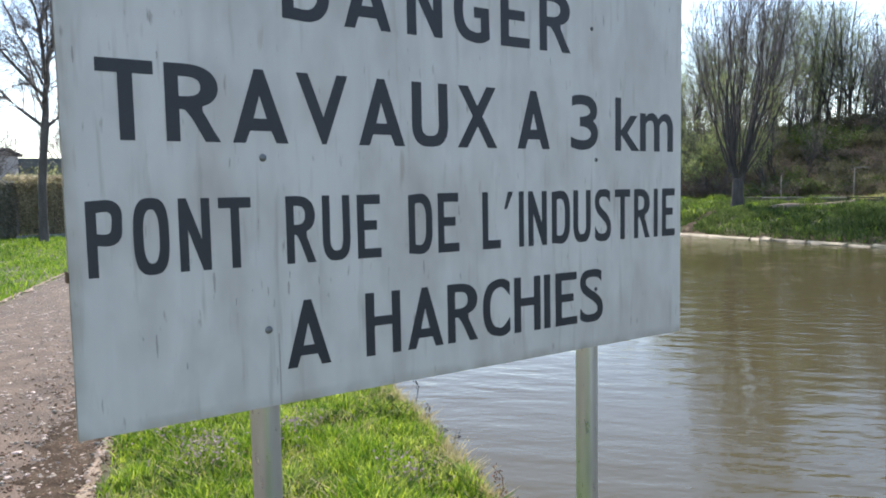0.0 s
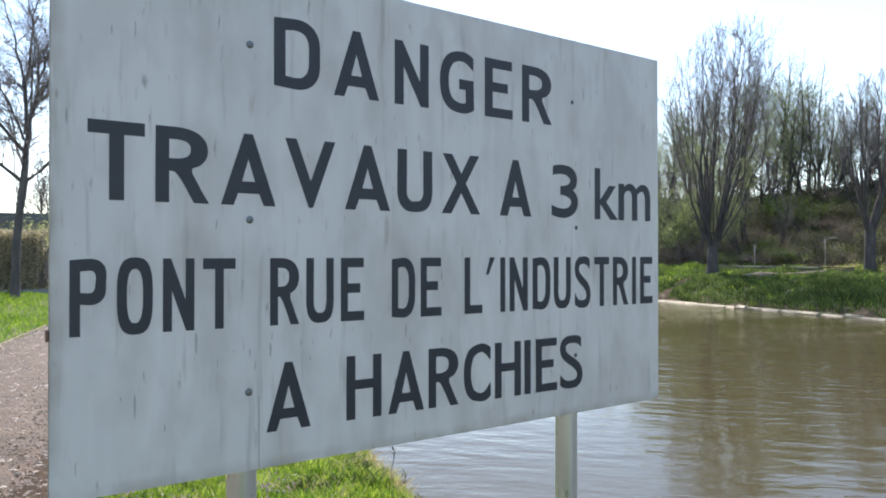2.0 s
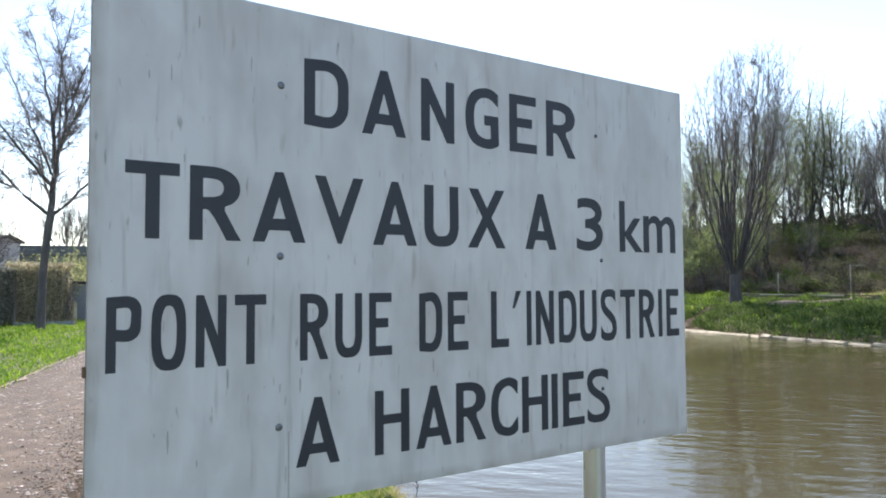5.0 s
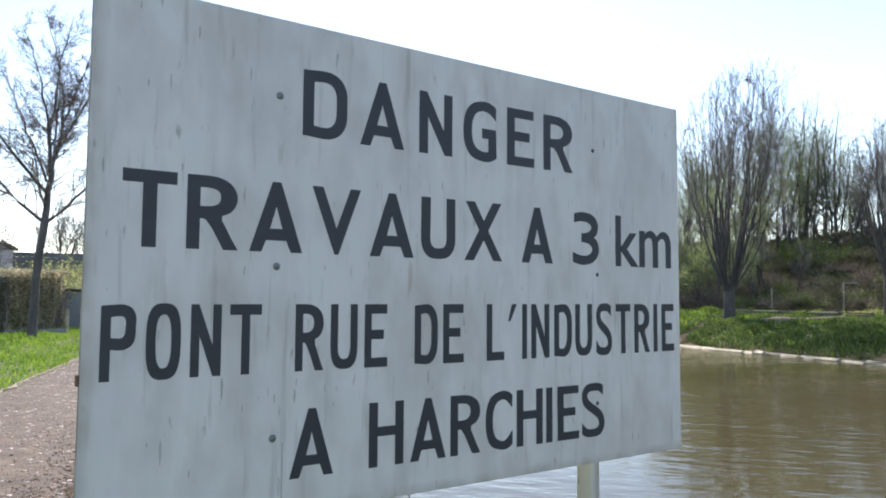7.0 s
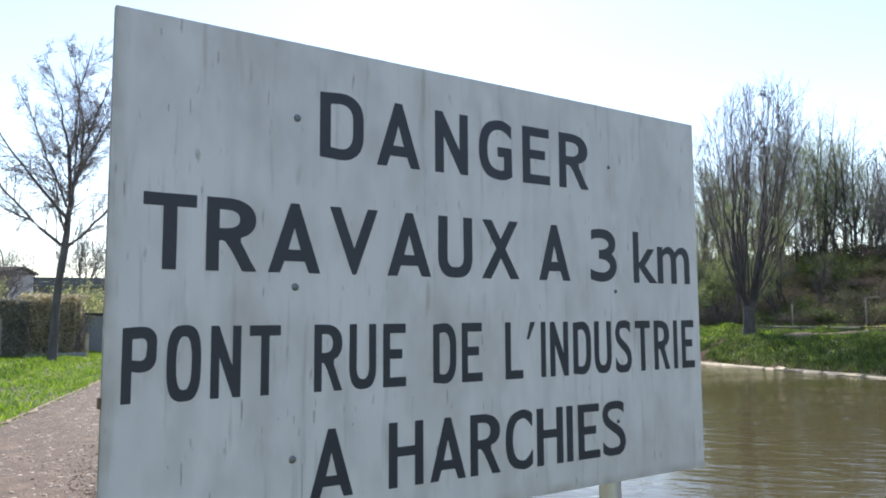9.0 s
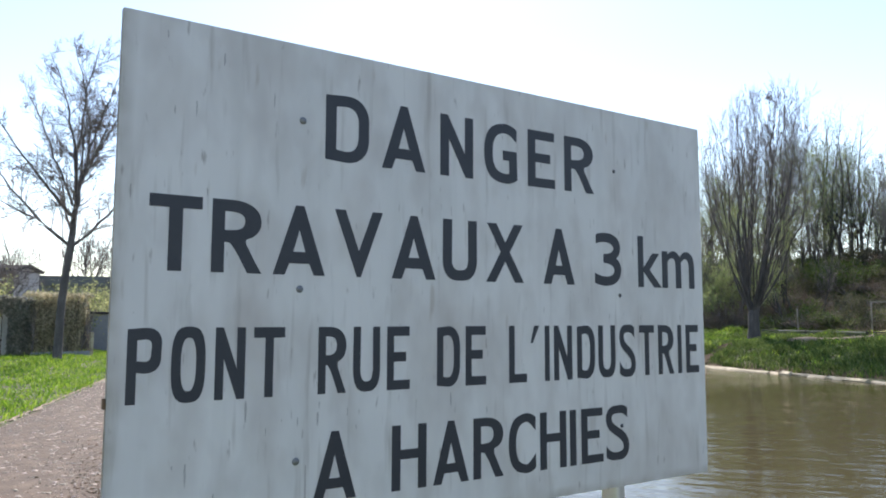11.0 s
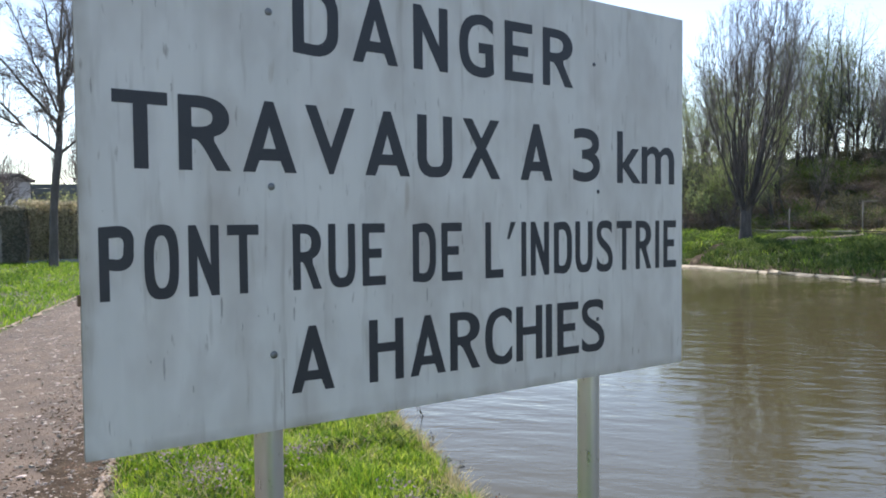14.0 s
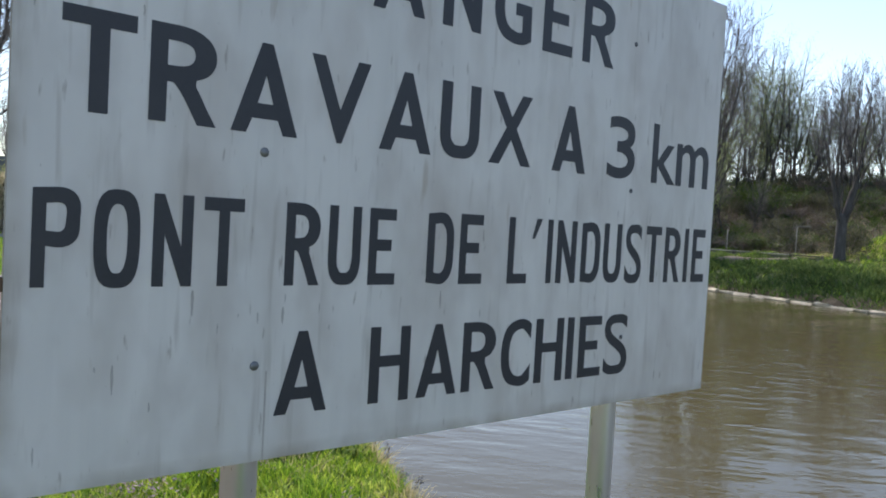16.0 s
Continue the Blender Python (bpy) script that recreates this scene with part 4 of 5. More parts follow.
def near_verge(u, v, rng):
    edge = PATH_R + 0.06 + 0.10 * noise.noise((v * 1.3, 3, 1))
    return edge + abs(rng.gauss(0, 0.05)) < u < BANK_U - 0.05 + 0.03 * noise.noise((v * 2.1, 6, 2))


blades("grass", "lush bright green grass on the near canal bank", 78000, (-0.95, 1.36, 1.4, 8.5), GRASS_LUSH, 0.13, 0.0088, 1, near_verge, 0.48)
blades("grass", "long green grass along the canal edge", 14000, (-0.95, 1.36, 8.5, 40.0), GRASS_LUSH, 0.17, 0.018, 2, near_verge)
blades("grass", "grass behind the walker on the near bank", 12000, (-0.95, 1.36, -8.0, -1.5), GRASS, 0.12, 0.018, 3, near_verge)
blades("grass", "bright green grass round the foot of the sign", 26000, (-0.95, 1.36, -1.5, 1.4), GRASS_LUSH, 0.12, 0.0092, 19, near_verge, 0.5)
blades("grass", "pale dry grass on the lip of the bank", 12000, (1.23, 1.37, 1.0, 14.0), GRASS_DRY, 0.14, 0.008, 4, None, 0.7)
blades("grass", "yellowed blades mixed into the bank grass", 8000, (-0.85, 1.25, 1.4, 8.5), GRASS_DRY, 0.13, 0.006, 14, near_verge, 1.1)
blades("weeds", "broad dark green weeds among the grass", 2600, (-0.8, 1.2, 1.4, 8.5), HERB, 0.11, 0.03, 15, lambda u, v, r: near_verge(u, v, r) and noise.noise((u * 2.2, v * 2.2, 6)) > 0.12, 0.9, "weeds")


def left_verge(u, v, rng):
    return u < path_left(v) + 0.05 + 0.17 * noise.noise((v * 0.8, 1, 8)) + 0.07 * noise.noise((v * 2.9, 1, 3)) - abs(rng.gauss(0, 0.06))


blades("grass", "short grass beside the towpath behind the walker", 9000, (-7.0, -3.3, -6.0, 7.0), GRASS, 0.12, 0.025, 17, left_verge, 0.5)
blades("grass", "bright green rough grass between towpath and hedge", 48000, (-9.5, -2.6, 7.0, 42.0), GRASS, 0.16, 0.022, 5, left_verge, 0.6, "grass", 0.8)


def far_bank(u, v, rng):
    s = u - far_edge(v)
    return (0.32 + 0.6 * noise.noise((v * 0.8, 7, 1)) < s < 14) and not (5.6 < s < 10.3 and abs(v - 30.5 + 1.5 * (s - 5.9) / 4.1 - 0.25) < 0.7) and abs((s - 0.3) - (v - 30.2) * 1.67) > 0.42 * (0.2 < s < 5.4)


blades("herbs", "rough green herbs and nettles on the far bank", 80000, (21.0, 42.0, 10.0, 52.0), HERB, 0.36, 0.05, 6, far_bank, 0.6, "herbs", 0.75)


blades("herbs", "yellow-green tufts on the far bank", 15000, (21.0, 36.0, 10.0, 50.0), GRASS, 0.36, 0.042, 16, lambda u, v, r: far_bank(u, v, r) and noise.noise((u * 0.5, v * 0.5, 2)) > 0.05 and r.random() < 0.12 + step(31, 35, v), 0.6, "herbs", 0.75)


blades("herbs", "mossy green herb patches on the embankment slope", 9000, (34.0, 54.0, 12.0, 60.0), HERB, 0.5, 0.09, 18, lambda u, v, r: 14 < u - far_edge(v) < 30 and noise.noise((u * 0.55, v * 0.22, 5)) > 0.22, 0.7, "herbs")


blades("litter", "dead brown stalks and grass on the embankment slope", 16000, (34.0, 56.0, 22.0, 62.0), DEAD, 0.55, 0.05, 23, lambda u, v, r: 14 < u - far_edge(v) < 30.5, 0.8, "dead grass", 0.6)
blades("grass", "long yellow-green grass on the open far slope", 12000, (34.5, 44.0, 22.0, 31.5), GRASS_LUSH, 0.45, 0.05, 21, lambda u, v, r: 12.6 < u - far_edge(v) < 21 - 1.5 * abs(noise.noise((u * 0.4, v * 0.4, 3))), 0.6, "grass", 0.8)
blades("grass", "straw-coloured grass on the open far slope", 4000, (34.5, 44.0, 22.0, 31.5), GRASS_DRY, 0.45, 0.04, 22, lambda u, v, r: 12.6 < u - far_edge(v) < 20 and noise.noise((u * 0.6, v * 0.6, 1)) > -0.05, 0.6, "grass", 0.8)


def flowers(at_u, at_v, n, seed):
    rng = random.Random(seed)
    vs_, fs_ = [], []
    for _ in range(n):
        u, v = rng.gauss(at_u, 0.10), rng.gauss(at_v, 0.12)
        x, y = xy(u, v)
        leaf(vs_, fs_, rng, Vector((x, y, ground_z(u, v) + rng.uniform(0.07, 0.17))), rng.uniform(0.014, 0.03))
    tagged(new("flowers", soup("flowers", vs_, fs_, PURPLE)), "patch of small purple dead-nettle flowers in the grass", "flowers", kind="stuff")


flowers(-0.22, 2.75, 300, 1)
flowers(0.29, 2.95, 170, 2)
flowers(0.86, 2.05, 110, 3)
flowers(-0.5, 3.3, 120, 4)

# tall dry stalks on the lip of the bank
rng = random.Random(9)
for u, v, h, m_ in ((1.30, 1.75, 0.30, STALK), (1.33, 1.62, 0.2, STALK), (1.36, 1.9, 0.16, STALK), (1.3, 3.35, 0.42, BARK), (1.32, 3.2, 0.25, BARK), (1.34, 2.9, 0.22, BARK), (1.36, 2.75, 0.24, BARK), (1.35, 2.25, 0.15, BARK)):
    x, y = xy(u, v)
    z = ground_z(u, v) - 0.02
    vs_, fs_ = [], []
    pts = [Vector((x + rng.gauss(0, 0.012) * k, y + rng.gauss(0, 0.012) * k, z + h * k / 4)) for k in range(5)]
    tube(vs_, fs_, pts, [0.004, 0.0035, 0.003, 0.0025, 0.0012], 5)
    for _ in range(26):
        leaf(vs_, fs_, rng, pts[3].lerp(pts[4], rng.random()) + Vector((rng.gauss(0, 0.008), rng.gauss(0, 0.008), rng.uniform(-0.06, 0.02))), 0.018)
    tagged(new("dry_stalk", soup("dry_stalk", vs_, fs_, m_)), "dry seed stalk standing at the edge of the bank", "plant", "bank stalks")


# ---- chips and litter on the towpath ----
def strewn(name, label, count, area, mat, size, seed, flat, pick=None):
    rng = random.Random(seed)
    vs_, fs_ = [], []
    u0, u1, v0, v1 = area
    for _ in range(count):
        u, v = (rng.uniform(u0, u1), rng.uniform(v0, v1)) if not pick else pick(rng)
        a, b = path_left(v), PATH_R
        f = (u - a) / (b - a)
        if not 0.01 < f < 1.12:
            continue
        z = 0.026 + 0.03 * (1 - (2 * min(f, 1) - 1) ** 2) if f < 0.98 else 0.034
        x, y = xy(u, v)
        s = size * rng.choice((0.5, 0.7, 0.8, 1.0, 1.7)) * rng.uniform(0.7, 1.3)
        th = rng.uniform(0, 6.28)
        k = len(vs_)
        n = 5
        for j in range(n):
            r = s * rng.uniform(0.6, 1.1)
            vs_.append((x + math.cos(th + j * 1.2566) * r, y + math.sin(th + j * 1.2566) * r * 0.7, z - 0.002))
        for j in range(n):
            p = vs_[k + j]
            vs_.append((x + (p[0] - x) * 0.6, y + (p[1] - y) * 0.6, z + s * flat * rng.uniform(0.4, 1)))
        for j in range(n):
            j2 = (j + 1) % n
            fs_.append((k + j, k + j2, k + n + j2, k + n + j))
        fs_.append(tuple(k + n + j for j in range(n)))
    tagged(new(name, soup(name, vs_, fs_, mat)), label, name.replace("_", " "), kind="stuff")


strewn("stone_chips", "pale stone chips worn out of the towpath surface", 7600, (-3.4, -0.86, -1.0, 26.0), CHIPS, 0.019, 11, 0.15)
strewn("stone_chips", "pale stone chips on the towpath behind the walker", 3000, (-4.6, -1.0, -10.0, -1.0), CHIPS, 0.019, 31, 0.15)
strewn("leaf_litter", "brown leaf litter and dirt along the path edge", 7000, (0, 0, 0, 0), LITTER, 0.010, 12, 0.4, lambda r: (PATH_R + 0.08 - abs(r.gauss(0, 0.40)), r.uniform(2, 12)))
strewn("stone_chips", "pale chips among dirt along the path edge", 3200, (0, 0, 0, 0), CHIPS, 0.010, 13, 0.5, lambda r: (PATH_R + 0.06 - abs(r.gauss(0, 0.33)), r.uniform(2, 12)))

# ---- far bank: coping, steps, rail, posts ----
coping = thing("coping", (0, 0, 0), "pale broken concrete coping along the far waterline", "kerb", kind="structure")
rng = random.Random(17)
v = 4.0
while v < 70:
    near = v < 25
    ln = rng.uniform(0.4, 1.3) if near else rng.uniform(1.6, 2.4)
    tilt = rng.gauss(0, 0.09 if near else 0.008)
    off = -0.08 + rng.gauss(0, 0.05 if near else 0.012)
    a = Vector((*xy(far_edge(v) + off, v), 0))
    b = Vector((*xy(far_edge(v + ln) + off, v + ln), 0))
    wide_ = rng.uniform(0.07, 0.13) if near else rng.uniform(0.11, 0.16)
    bm = boxed(-wide_, wide_, 0, (b - a).length - 0.006, -0.3, 0.0, 0.03)
    for q in bm.verts:
        q.co.x += rng.gauss(0, 0.03 if near else 0.008)
        q.co.z += rng.gauss(0, 0.012 if near else 0.004)
    bm.transform(Matrix.Translation((0, 0, WATER_Z + 0.055 + rng.gauss(0, 0.02 if near else 0.008))) @ Matrix.Rotation(radians(-20), 4, "Y"))
    th = math.atan2(-(b - a).x, (b - a).y) + rng.gauss(0, 0.05 if near else 0.01)
    bm.transform(Matrix.Translation((a.x, a.y, 0)) @ Matrix.Rotation(th, 4, "Z") @ Matrix.Rotation(tilt, 4, "Y"))
    if near and rng.random() < 0.14:
        v += ln
        continue
    part("stone", bm, CONCRETE, coping)
    v += ln


def far_strip(name, s0, s1, v0, v1, z_up, mat, label, category, wob):
    sv, sf = [], []
    n = int((v1 - v0) * 3)
    for j in range(n + 1):
        v = v0 + (v1 - v0) * j / n
        for k in range(4):
            q = s0 + (s1 - s0) * k / 3 + (wob * noise.noise((v * 0.6, k, 3)) if k in (0, 3) else 0)
            x, y, z = on_far(q, v)
            sv.append((x, y, z + (z_up if k in (1, 2) else -0.01)))
    for j in range(n):
        for k in range(3):
            sf.append((j * 4 + k, j * 4 + k + 1, (j + 1) * 4 + k + 1, (j + 1) * 4 + k))
    tagged(new(name, soup(name, sv, sf, mat, True)), label, category, kind="structure")


far_strip("bank_soil", 0.15, 1.15, 5, 60, 0.03, SOIL, "bare brown soil above the far waterline", "soil", 0.5)
# a bare sandy strip that runs slantwise up the bank
sv, sf = [], []
for j in range(25):
    f = j / 24
    for k in range(4):
        wide = (k / 3 - 0.5) * 0.62 * (0.35 + 0.65 * math.sin(math.pi * min(1, f * 0.9 + 0.1))) + (0.10 * noise.noise((f * 9, k, 3)) if k in (0, 3) else 0)
        x, y, z = on_far(5.9 + 4.1 * f + wide * 0.35, 30.5 - 1.5 * f + wide * 0.94)
        sv.append((x, y, z + (0.22 if k in (1, 2) else -0.02)))
for j in range(24):
    for k in range(3):
        sf.append((j * 4 + k, j * 4 + k + 1, (j + 1) * 4 + k + 1, (j + 1) * 4 + k))
tagged(new("far_path", soup("far_path", sv, sf, SAND, True)), "pale sandy path strip on the far bank", "path", kind="structure")


def far_thing(name, s, v, label, category, group="", lift=0.0):
    x, y, z = on_far(s, v)
    return thing(name, (x, y, z + lift), label, category, group, turn=-math.degrees(CANAL) + 6.8)


gv_, gf_ = [], []
for j in range(19):
    f = j / 18
    for k in range(3):
        w_ = (k - 1) * (0.22 + 0.08 * noise.noise((f * 7, k, 4)))
        x, y, z = on_far(0.3 + 5.0 * f - w_ * 0.5, 30.2 + 3.0 * f + w_ * 0.85)
        gv_.append((x, y, z + (0.03 if k == 1 else 0.07)))
for j in range(18):
    for k in range(2):
        gf_.append((j * 3 + k, j * 3 + k + 1, (j + 1) * 3 + k + 1, (j + 1) * 3 + k))
tagged(new("gully", soup("gully", gv_, gf_, DIRT, True)), "dark worn earth gully running down the far bank", "gully", kind="structure")
steps = far_thing("steps", 0.75, 30.3, "small worn earthen bank steps", "steps")
for i in range(5):
    part("step", boxed(-0.5 + 0.32 * i, -0.5 + 0.32 * i + 0.36, -0.4, 0.4, -0.6, -0.38 + 0.12 * i, 0.02), DIRT, steps)
rail = far_thing("fence", 11.5, 34.6, "low weathered rail fence on the far bank", "fence")
for i in range(-1, 5):
    part("post", boxed(-0.06, 0.06, -4 + i * 2.0 - 0.05, -4 + i * 2.0 + 0.05, -0.3, 0.5, 0.012), WOOD_DARK, rail)
for i in range(-1, 4):
    # middle rails in paler wood: the sun on their tops, put into the colour
    part("rail", boxed(-0.09, 0.09, -4 + i * 2.0 + 0.052, -2 + i * 2.0 - 0.052, 0.40, 0.47, 0.012), WOOD_DARK if i in (-1, 3) else WOOD_GREY, rail)
    part("board", boxed(-0.03, 0.03, -4 + i * 2.0 + 0.052, -2 + i * 2.0 - 0.052, 0.08, 0.36, 0.01), WOOD_DARK, rail)
for s, v, h, arm in ((13.3, 36.9, 1.7, False), (14.0, 32.4, 1.9, True)):
    p = far_thing("marker_post", s, v, "slim pale wooden marker post on the far bank", "post", "marker posts")
    vs_, fs_ = [], []
    tube(vs_, fs_, [Vector((0, 0, -0.3)), Vector((0, 0, h * 0.5)), Vector((0, 0, h))], [0.04, 0.037, 0.035], 8)
    part("pole", soup("pole", vs_, fs_, WOOD_GREY, True), WOOD_GREY, p)
    if arm:
        part("arm", boxed(-0.03, 0.03, -0.95, 0.05, h + 0.002, h + 0.08, 0.01), WOOD_GREY, p)

# ---- hedge, gate and house behind the verge ----
# core coloured darker than the leaves, as shade in the hollows between the ribs
HEDGE_CORE = material("hedge_inside", [(0.135, 0.12, 0.092), (0.23, 0.205, 0.155)], 3, 0.9, 0.5, spec=0.1)
YEW = material("evergreen_arch_leaves", [(0.20, 0.202, 0.17), (0.33, 0.33, 0.27)], 1.2, 0.6, 0, through_light=0.5, per="island", spread=0.2, spec=0.2)
GATE_PALE = material("pale_grey_boards", [(0.48, 0.48, 0.455), (0.64, 0.64, 0.61)], 3, 0.8, 0.2, 6, stretch=(1, 1, 0.3), per="object")
hedge = thing("hedge", (0, 0, 0), "tall clipped brown-green hedge along a garden", "hedge")
rng = random.Random(23)


def hedge_run(x0, y0, x1, y1, top, thick, n):
    """Leaves over the faces of a clipped hedge whose shoots stand in upright ribs with hollows between them."""
    vs_, fs_ = [], []
    d = Vector((x1 - x0, y1 - y0, 0))
    nrm = Vector((-d.y, d.x, 0)).normalized()
    for _ in range(n):
        f, h = rng.random(), rng.random()
        side = rng.choice((-1, -1, -1, 1, 0))
        off = (thick / 2 + rng.gauss(0, 0.05)) * side if side else rng.uniform(-thick / 2, thick / 2)
        z = 0.12 + h * (top - 0.12) if side else top + rng.gauss(0, 0.05)
        rib = noise.noise((f * d.length * 3.2, z * 0.35, 2)) + 0.5 * noise.noise((f * d.length * 8, z * 0.6, 5))
        if side and rib < -0.12 and rng.random() < 0.85:
            continue
        off += 0.26 * rib * (side or 1)
        p = Vector((x0, y0, 0)) + d * f + nrm * off
        s0 = rng.uniform(0.05, 0.11)
        leaf(vs_, fs_, rng, Vector((p.x, p.y, z + 0.08)), s0)
    return soup("foliage", vs_, fs_, HEDGE_LEAF)


def hedge_core(x0, y0, x1, y1, top, thick):
    d = Vector((x1 - x0, y1 - y0, 0))
    bm = boxed(0, d.length, -thick / 2 + 0.14, thick / 2 - 0.14, 0.3, top - 0.08, 0.15)
    bm.transform(Matrix.Translation((x0, y0, 0)) @ Matrix.Rotation(math.atan2(d.y, d.x), 4, "Z"))
    return bm


def hedge_stems(x0, y0, x1, y1, thick, n):
    vs_, fs_ = [], []
    d = Vector((x1 - x0, y1 - y0, 0))
    nrm = Vector((-d.y, d.x, 0)).normalized()
    for _ in range(n):
        p = Vector((x0, y0, 0)) + d * rng.random() + nrm * (-thick / 2 + rng.uniform(-0.02, 0.16))
        pts = [p + Vector((rng.gauss(0, 0.03) * k, rng.gauss(0, 0.02) * k, -0.1 + 0.5 * k)) for k in range(5)]
        tube(vs_, fs_, pts, [0.022, 0.018, 0.014, 0.011, 0.007], 5)
    return soup("bare_wood", vs_, fs_, TWIG)


for x0, y0, x1, y1, n in ((1.0, 31.2, 3.25, 32.0, 15000), (-7.5, 28.2, -1.6, 30.3, 15000)):
    part("foliage", hedge_run(x0, y0, x1, y1, 2.42, 0.9, n), None, hedge)
    part("core", hedge_core(x0, y0, x1, y1, 2.38, 0.9), HEDGE_CORE, hedge)
    tagged(part("bare_wood", hedge_stems(x0, y0, x1, y1, 0.9, 70), TWIG, hedge, "bare upright stems"), kind="stuff")
arch = thing("hedge_arch", (0, 0, 0), "dark clipped evergreen arch over a garden gate", "hedge")


def arch_leaves(n):
    """Two thick pillars and a heavy rounded top round one opening."""
    vs_, fs_ = [], []
    made = 0
    while made < n:
        x, z = rng.uniform(-1.95, 1.22), rng.uniform(0.0, 2.55)
        high = 2.42 - 0.55 * max(0.0, abs(x + 0.36) - 0.9) ** 2
        e = (x + 0.62) / 1.0
        top = 1.55 + 0.28 * math.sqrt(max(0.0, 1 - e * e))
        if z > high + 0.06 * noise.noise((x * 3, z * 3, 1)) or (abs(e) < 1 and z < top + 0.05 * noise.noise((x * 4, 2, 7))):
            continue
        made += 1
        leaf(vs_, fs_, rng, Vector((x, 30.75 + (x + 0.35) * 0.4 + rng.choice((-1, -1, 1)) * 0.42 + rng.gauss(0, 0.07), z)), rng.uniform(0.07, 0.14))
    return soup("foliage", vs_, fs_, YEW)


part("foliage", arch_leaves(13000), None, arch)
plinth = thing("plinth", (0, 0, 0), "low pale grey concrete edging under the hedge", "wall")
for i in range(3):
    bm = boxed(i * 0.8, i * 0.8 + 0.78, -0.56, -0.50, -0.1, 0.25, 0.01)
    bm.transform(Matrix.Translation((1.0, 31.15, 0)) @ Matrix.Rotation(math.atan2(0.8, 2.25), 4, "Z"))
    part("slab", bm, GREY_WALL, plinth)
bm = boxed(2.30, 2.42, -0.6, -0.46, -0.1, 1.0, 0.01)
bm.transform(Matrix.Translation((1.0, 31.15, 0)) @ Matrix.Rotation(math.atan2(0.8, 2.25), 4, "Z"))
part("end_post", bm, CONCRETE, plinth, "pale concrete post")

gate = thing("garden_gate", (-0.62, 31.0, 0.0), "closed pale grey wooden garden gate in a hedge arch", "gate", turn=22)
part("post", boxed(-1.05, -0.93, -0.07, 0.07, -0.1, 1.75, 0.012), WOOD_GREY, gate)
part("post", boxed(0.92, 1.08, -0.09, 0.07, -0.1, 1.78, 0.012), GATE_PALE, gate, "pale leaning gate post")
for i in range(3):
    x = -0.9 + i * 0.6
    part("panel", boxed(x, x + 0.57, -0.015, 0.015, 0.12, 1.62, 0.004), GATE_PALE, gate, "pale grey board panel")
    part("batten", boxed(x + 0.572, x + 0.598, -0.03, 0.03, 0.08, 1.66, 0.003), WOOD_DARK, gate, "dark upright batten")
part("crossbar", boxed(-0.92, 0.91, -0.055, -0.032, 0.68, 0.76), WOOD_DARK, gate)
part("crossbar", boxed(-0.92, 0.91, -0.055, -0.032, 0.16, 0.24), WOOD_DARK, gate)

shed = thing("shed", (6.2, 37.0, 0.0), "low grey rendered garden shed behind the hedge", "shed", turn=-16)
part("wall", boxed(-2.2, 2.2, -2.0, 2.0, -0.2, 1.75), GREY_WALL, shed)
part("roof", boxed(-2.35, 2.35, -2.15, 2.15, 1.753, 1.87, 0.02), ROOF, shed)
part("fence_panel", boxed(-2.5, -2.22, -3.4, -1.9, -0.1, 1.45, 0.02), CONCRETE, shed)


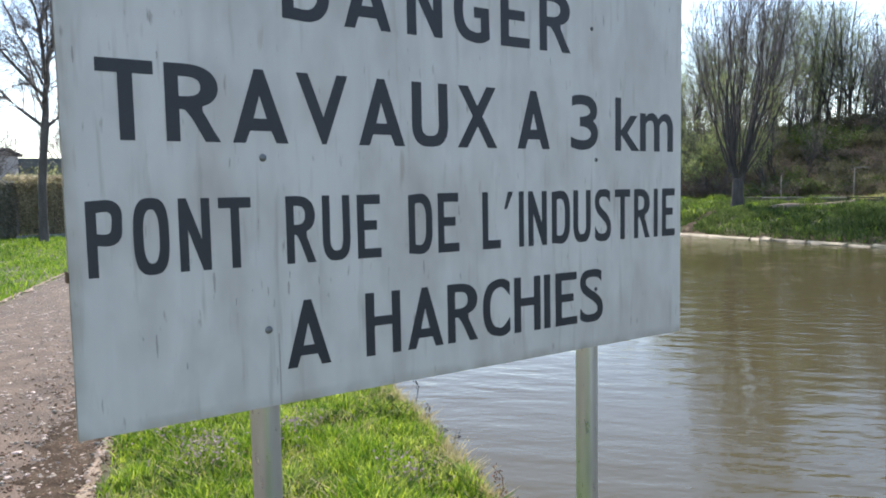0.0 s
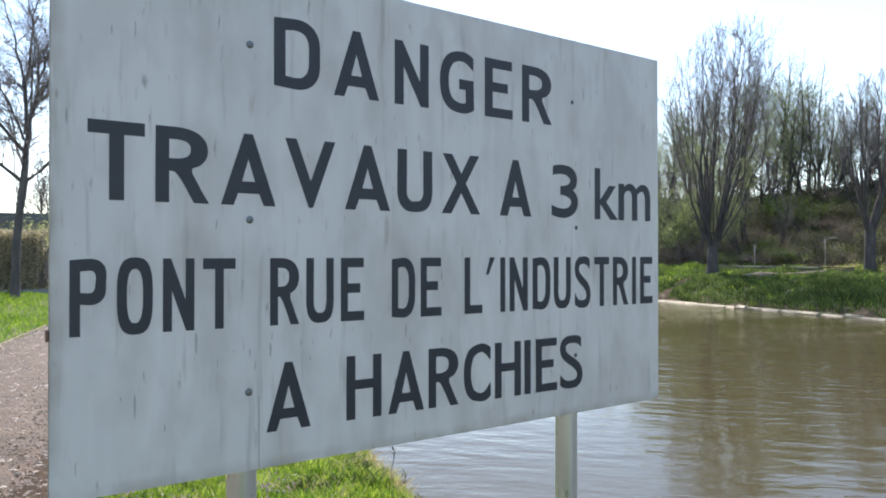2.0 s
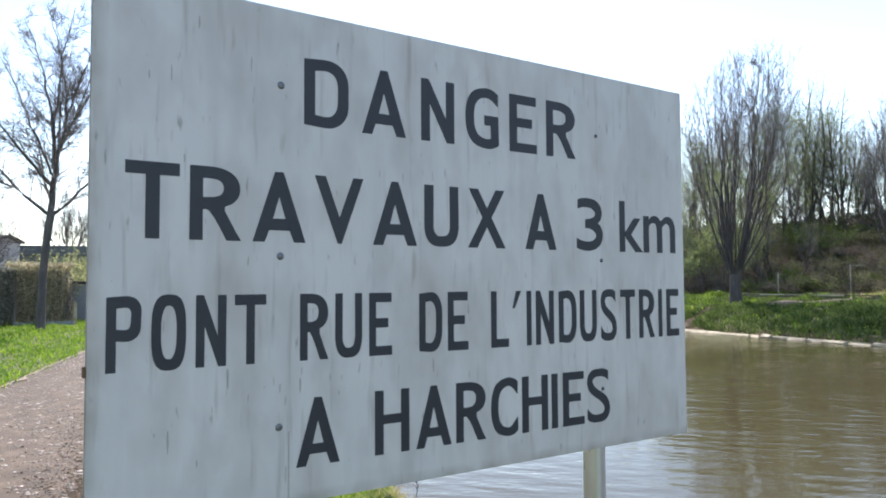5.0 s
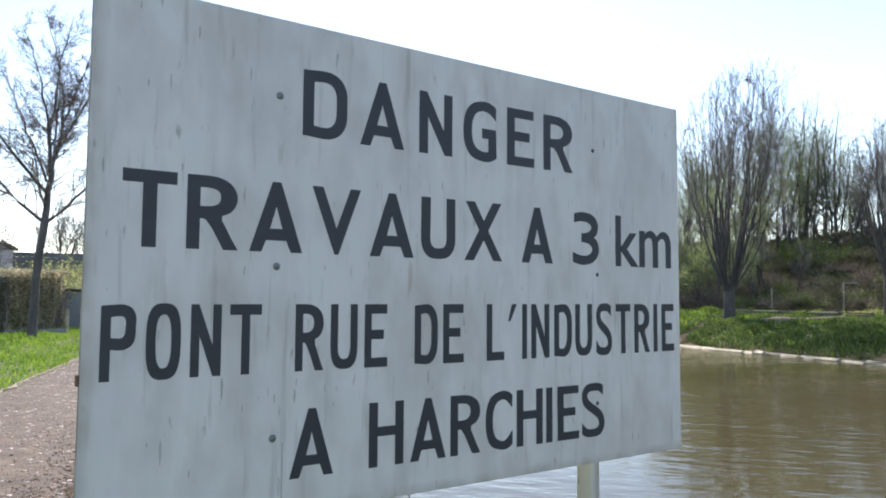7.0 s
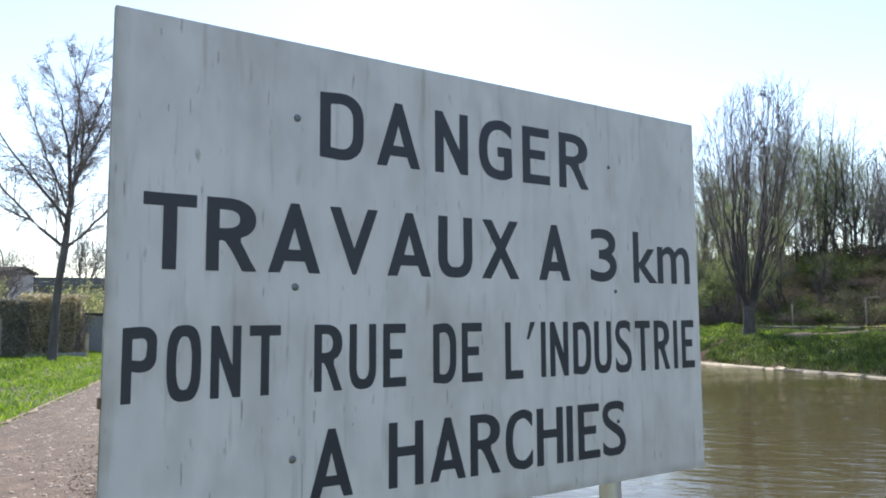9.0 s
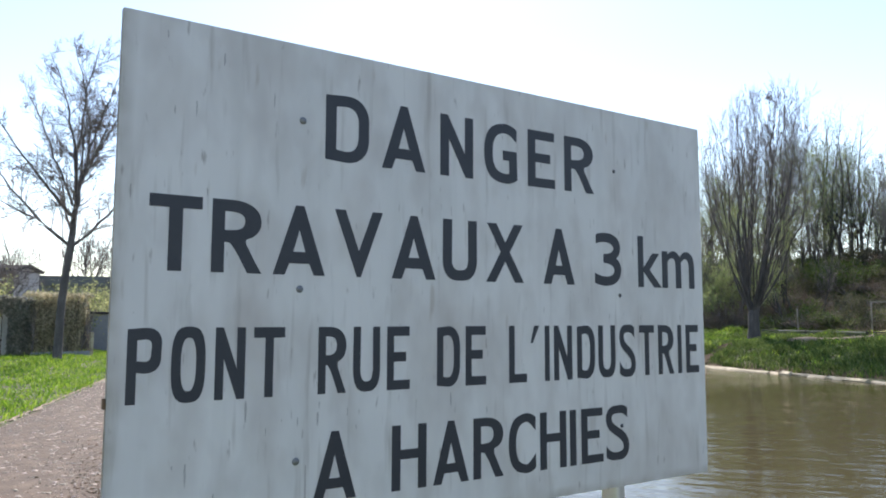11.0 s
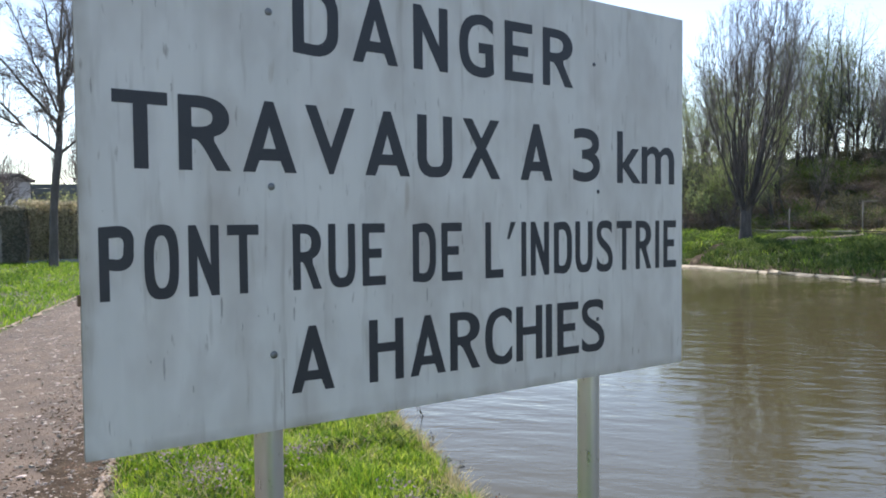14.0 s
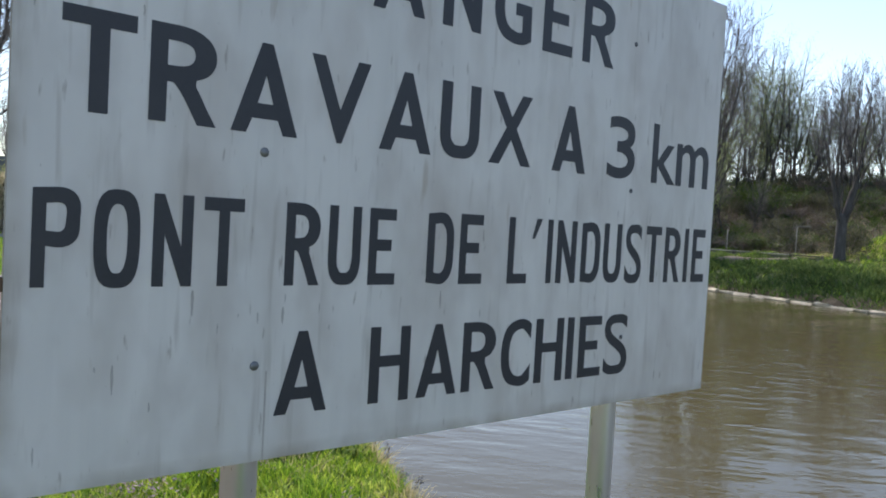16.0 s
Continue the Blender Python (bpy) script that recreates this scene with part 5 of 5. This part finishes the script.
def house(at, w, d, h, rise, turn, label):
    t = thing("house", at, label, "house", turn=turn)
    bm = boxed(-w / 2, w / 2, -d / 2, d / 2, -0.2, h)
    part("wall", bm, BRICK_WALL, t, "dull red-brown wall")
    part("end_wall", boxed(w / 2 + 0.002, w / 2 + 0.06, -d / 2, d / 2, -0.2, h - 0.1), RENDER_WALL, t, "pale rendered end wall")
    bm = bmesh.new()
    o = 0.3
    prof = [(-d / 2 - o, h - 0.12), (0, h + rise), (d / 2 + o, h - 0.12), (d / 2 + o, h + 0.06), (0, h + rise + 0.2), (-d / 2 - o, h + 0.06)]
    rows = [[bm.verts.new((x, y, z)) for y, z in prof] for x in (-w / 2 - 0.3, w / 2 + 0.3)]
    for k in range(6):
        bm.faces.new((rows[0][k], rows[0][(k + 1) % 6], rows[1][(k + 1) % 6], rows[1][k]))
    for r in rows:
        bm.faces.new((r[0], r[1], r[4], r[5]))
        bm.faces.new((r[1], r[2], r[3], r[4]))
    bmesh.ops.recalc_face_normals(bm, faces=bm.faces[:])
    part("roof", bm, ROOF, t)
    for sx in (-1, 1):
        bm = bmesh.new()
        x = sx * w / 2
        g = [bm.verts.new((x, y, z)) for y, z in ((-d / 2, h), (d / 2, h), (0, h + rise * 0.97))] + [bm.verts.new((x - sx * 0.2, y, z)) for y, z in ((-d / 2, h), (d / 2, h), (0, h + rise * 0.97))]
        bm.faces.new(g[:3]), bm.faces.new(g[3:])
        for k in range(3):
            bm.faces.new((g[k], g[(k + 1) % 3], g[3 + (k + 1) % 3], g[3 + k]))
        bmesh.ops.recalc_face_normals(bm, faces=bm.faces[:])
        part("gable", bm, RENDER_WALL, t)
    for x, z in ((-w * 0.28, 1.0), (w * 0.2, 1.0), (-w * 0.28, 3.0), (w * 0.05, 3.0), (w * 0.34, 3.0)):
        win = part("window", boxed(x - 0.5, x + 0.5, -d / 2 - 0.03, -d / 2 + 0.03, z, z + 1.15), GLASS_DARK, t)
        part("frame", boxed(x - 0.57, x + 0.57, -d / 2 - 0.05, -d / 2 - 0.032, z + 1.155, z + 1.23), WHITE_PAINT, win)
        part("sill", boxed(x - 0.6, x + 0.6, -d / 2 - 0.14, -d / 2 - 0.002, z - 0.1, z - 0.01), CONCRETE, win)
    part("chimney", boxed(-w * 0.2, -w * 0.2 + 0.6, -0.3, 0.3, h + rise * 0.5, h + rise + 0.9, 0.02), ROOF, t)
    return t


house((-1.14, 61.0, 0.0), 8.0, 3.4, 4.9, 0.25, -30, "small house with pale rendered end wall and low dark roof")

# dark railway-like bridge bank in the distance
bridge = thing("bridge", (14.0, 105.0, 0.0), "distant dark road bridge over the towpath", "bridge", turn=-14)
part("deck", boxed(-30, 40, -4, 4, 5.5, 6.2, 0.05), BRIDGE, bridge)
part("abutment", boxed(-30, 14, -3.8, 3.8, -0.5, 5.49), BRIDGE, bridge)
part("parapet", boxed(-30, 40, -4.0, -3.8, 6.21, 6.75), BRIDGE, bridge)

LEAF_YELLOW = material("yellow_spring_leaves", [(0.26, 0.29, 0.12), (0.42, 0.44, 0.21)], 1.2, 0.6, 0, through_light=0.5, per="island", spread=0.2, spec=0.1)


# trees and yellow-green shrubs behind the hedge
def round_tree(seed, at, height, thin, wide, label):
    w = Wood(seed, thin, (Vector((0, 0, height * 0.6)), height * 0.4, height * wide))
    plan = [(5, 5, 34, 0.7, 0.25), (4, 5, 38, 0.6, 0.2), (3, 4, 40, 0.6, 0.15), (2, 0, 0, 0, 0)]
    tube(w.lv, w.lf, [Vector((0, 0, -0.3)), Vector((0, 0, 0.2)), Vector((0, 0, height * 0.35))], [0.022 * height, 0.016 * height, 0.012 * height], 8)
    for k in range(7):
        th = k * 0.9 + w.rng.uniform(-0.3, 0.3)
        lean = w.rng.uniform(0.2, 0.9)
        w.limb(Vector((0, 0, height * (0.24 + 0.015 * k))), Vector((math.cos(th) * lean, math.sin(th) * lean, 1)).normalized(), height * 0.36, 0.008 * height, 0, plan, 0.2, 0.08)
    tree_thing("tree", w, at, label, "tree", BARK, TWIG)


round_tree(71, (13.3, 118.0, 0.0), 15.5, 0.02, 0.26, "round bare tree beyond the bridge")
round_tree(72, (0.5, 47.0, 0.0), 6.3, 0.009, 0.42, "fine-twigged bare garden tree beside the house")
for x, y, i, sc in ((14, 84, 1, 0.8), (-6, 66, 1, 0.8), (18, 92, 0, 0.8), (-12, 50, 3, 0.9), (5, 96, 1, 0.9), (-3.5, 75, 1, 0.8)):
    c = copy_thing(placed[i], pose(x, y, 0, 0, 0, x * 37))
    c.scale = (sc * 1.3, sc * 1.3, sc)
for k, (x, y, sc) in enumerate(((2.4, 35.5, 1.05), (4.0, 37.5, 1.1), (0.2, 36.5, 1.15), (6.6, 43.5, 1.0), (-2.5, 36, 1.1), (5.2, 46, 1.3), (8, 50, 1.2), (3.5, 42, 1.1))):
    if k == 0:
        first_shrub = shrub(60, (x, y, 0), "yellow-green garden shrub in spring leaf", LEAF_YELLOW, 3200, 0.12, 2.9, "garden shrubs")
    else:
        copy_thing(first_shrub, pose(x, y, 0, 0, 0, 70 * k)).scale = (sc, sc, sc)

for k, (x, y) in enumerate(((6, 62), (9, 64), (12, 66), (3, 68), (15, 72), (8, 76), (12, 80), (18, 80), (0, 74), (4.5, 54), (6.5, 55.5), (8.5, 56), (10.5, 58), (3.0, 52))):
    sc = 1.3 + 0.1 * (k % 3)
    copy_thing(shrubs[k % 2], pose(x, y, 0, 0, 0, 53 * k)).scale = (sc * 1.4, sc * 1.4, sc)

# woods along the horizon
for k in range(18):
    th = radians(-100 + 300 * k / 18)
    r = 150 + 60 * RNG.random()
    x, y = r * math.sin(th), r * math.cos(th)
    u_, v_ = uv(x, y)
    if -6 < u_ < 34:
        continue
    c = copy_thing(placed[RNG.choice(list(placed))], pose(x, y, ground_z(u_, v_) - 0.2, 0, 0, RNG.uniform(0, 360)))
    c.scale = (1.8, 1.8, 1.2)
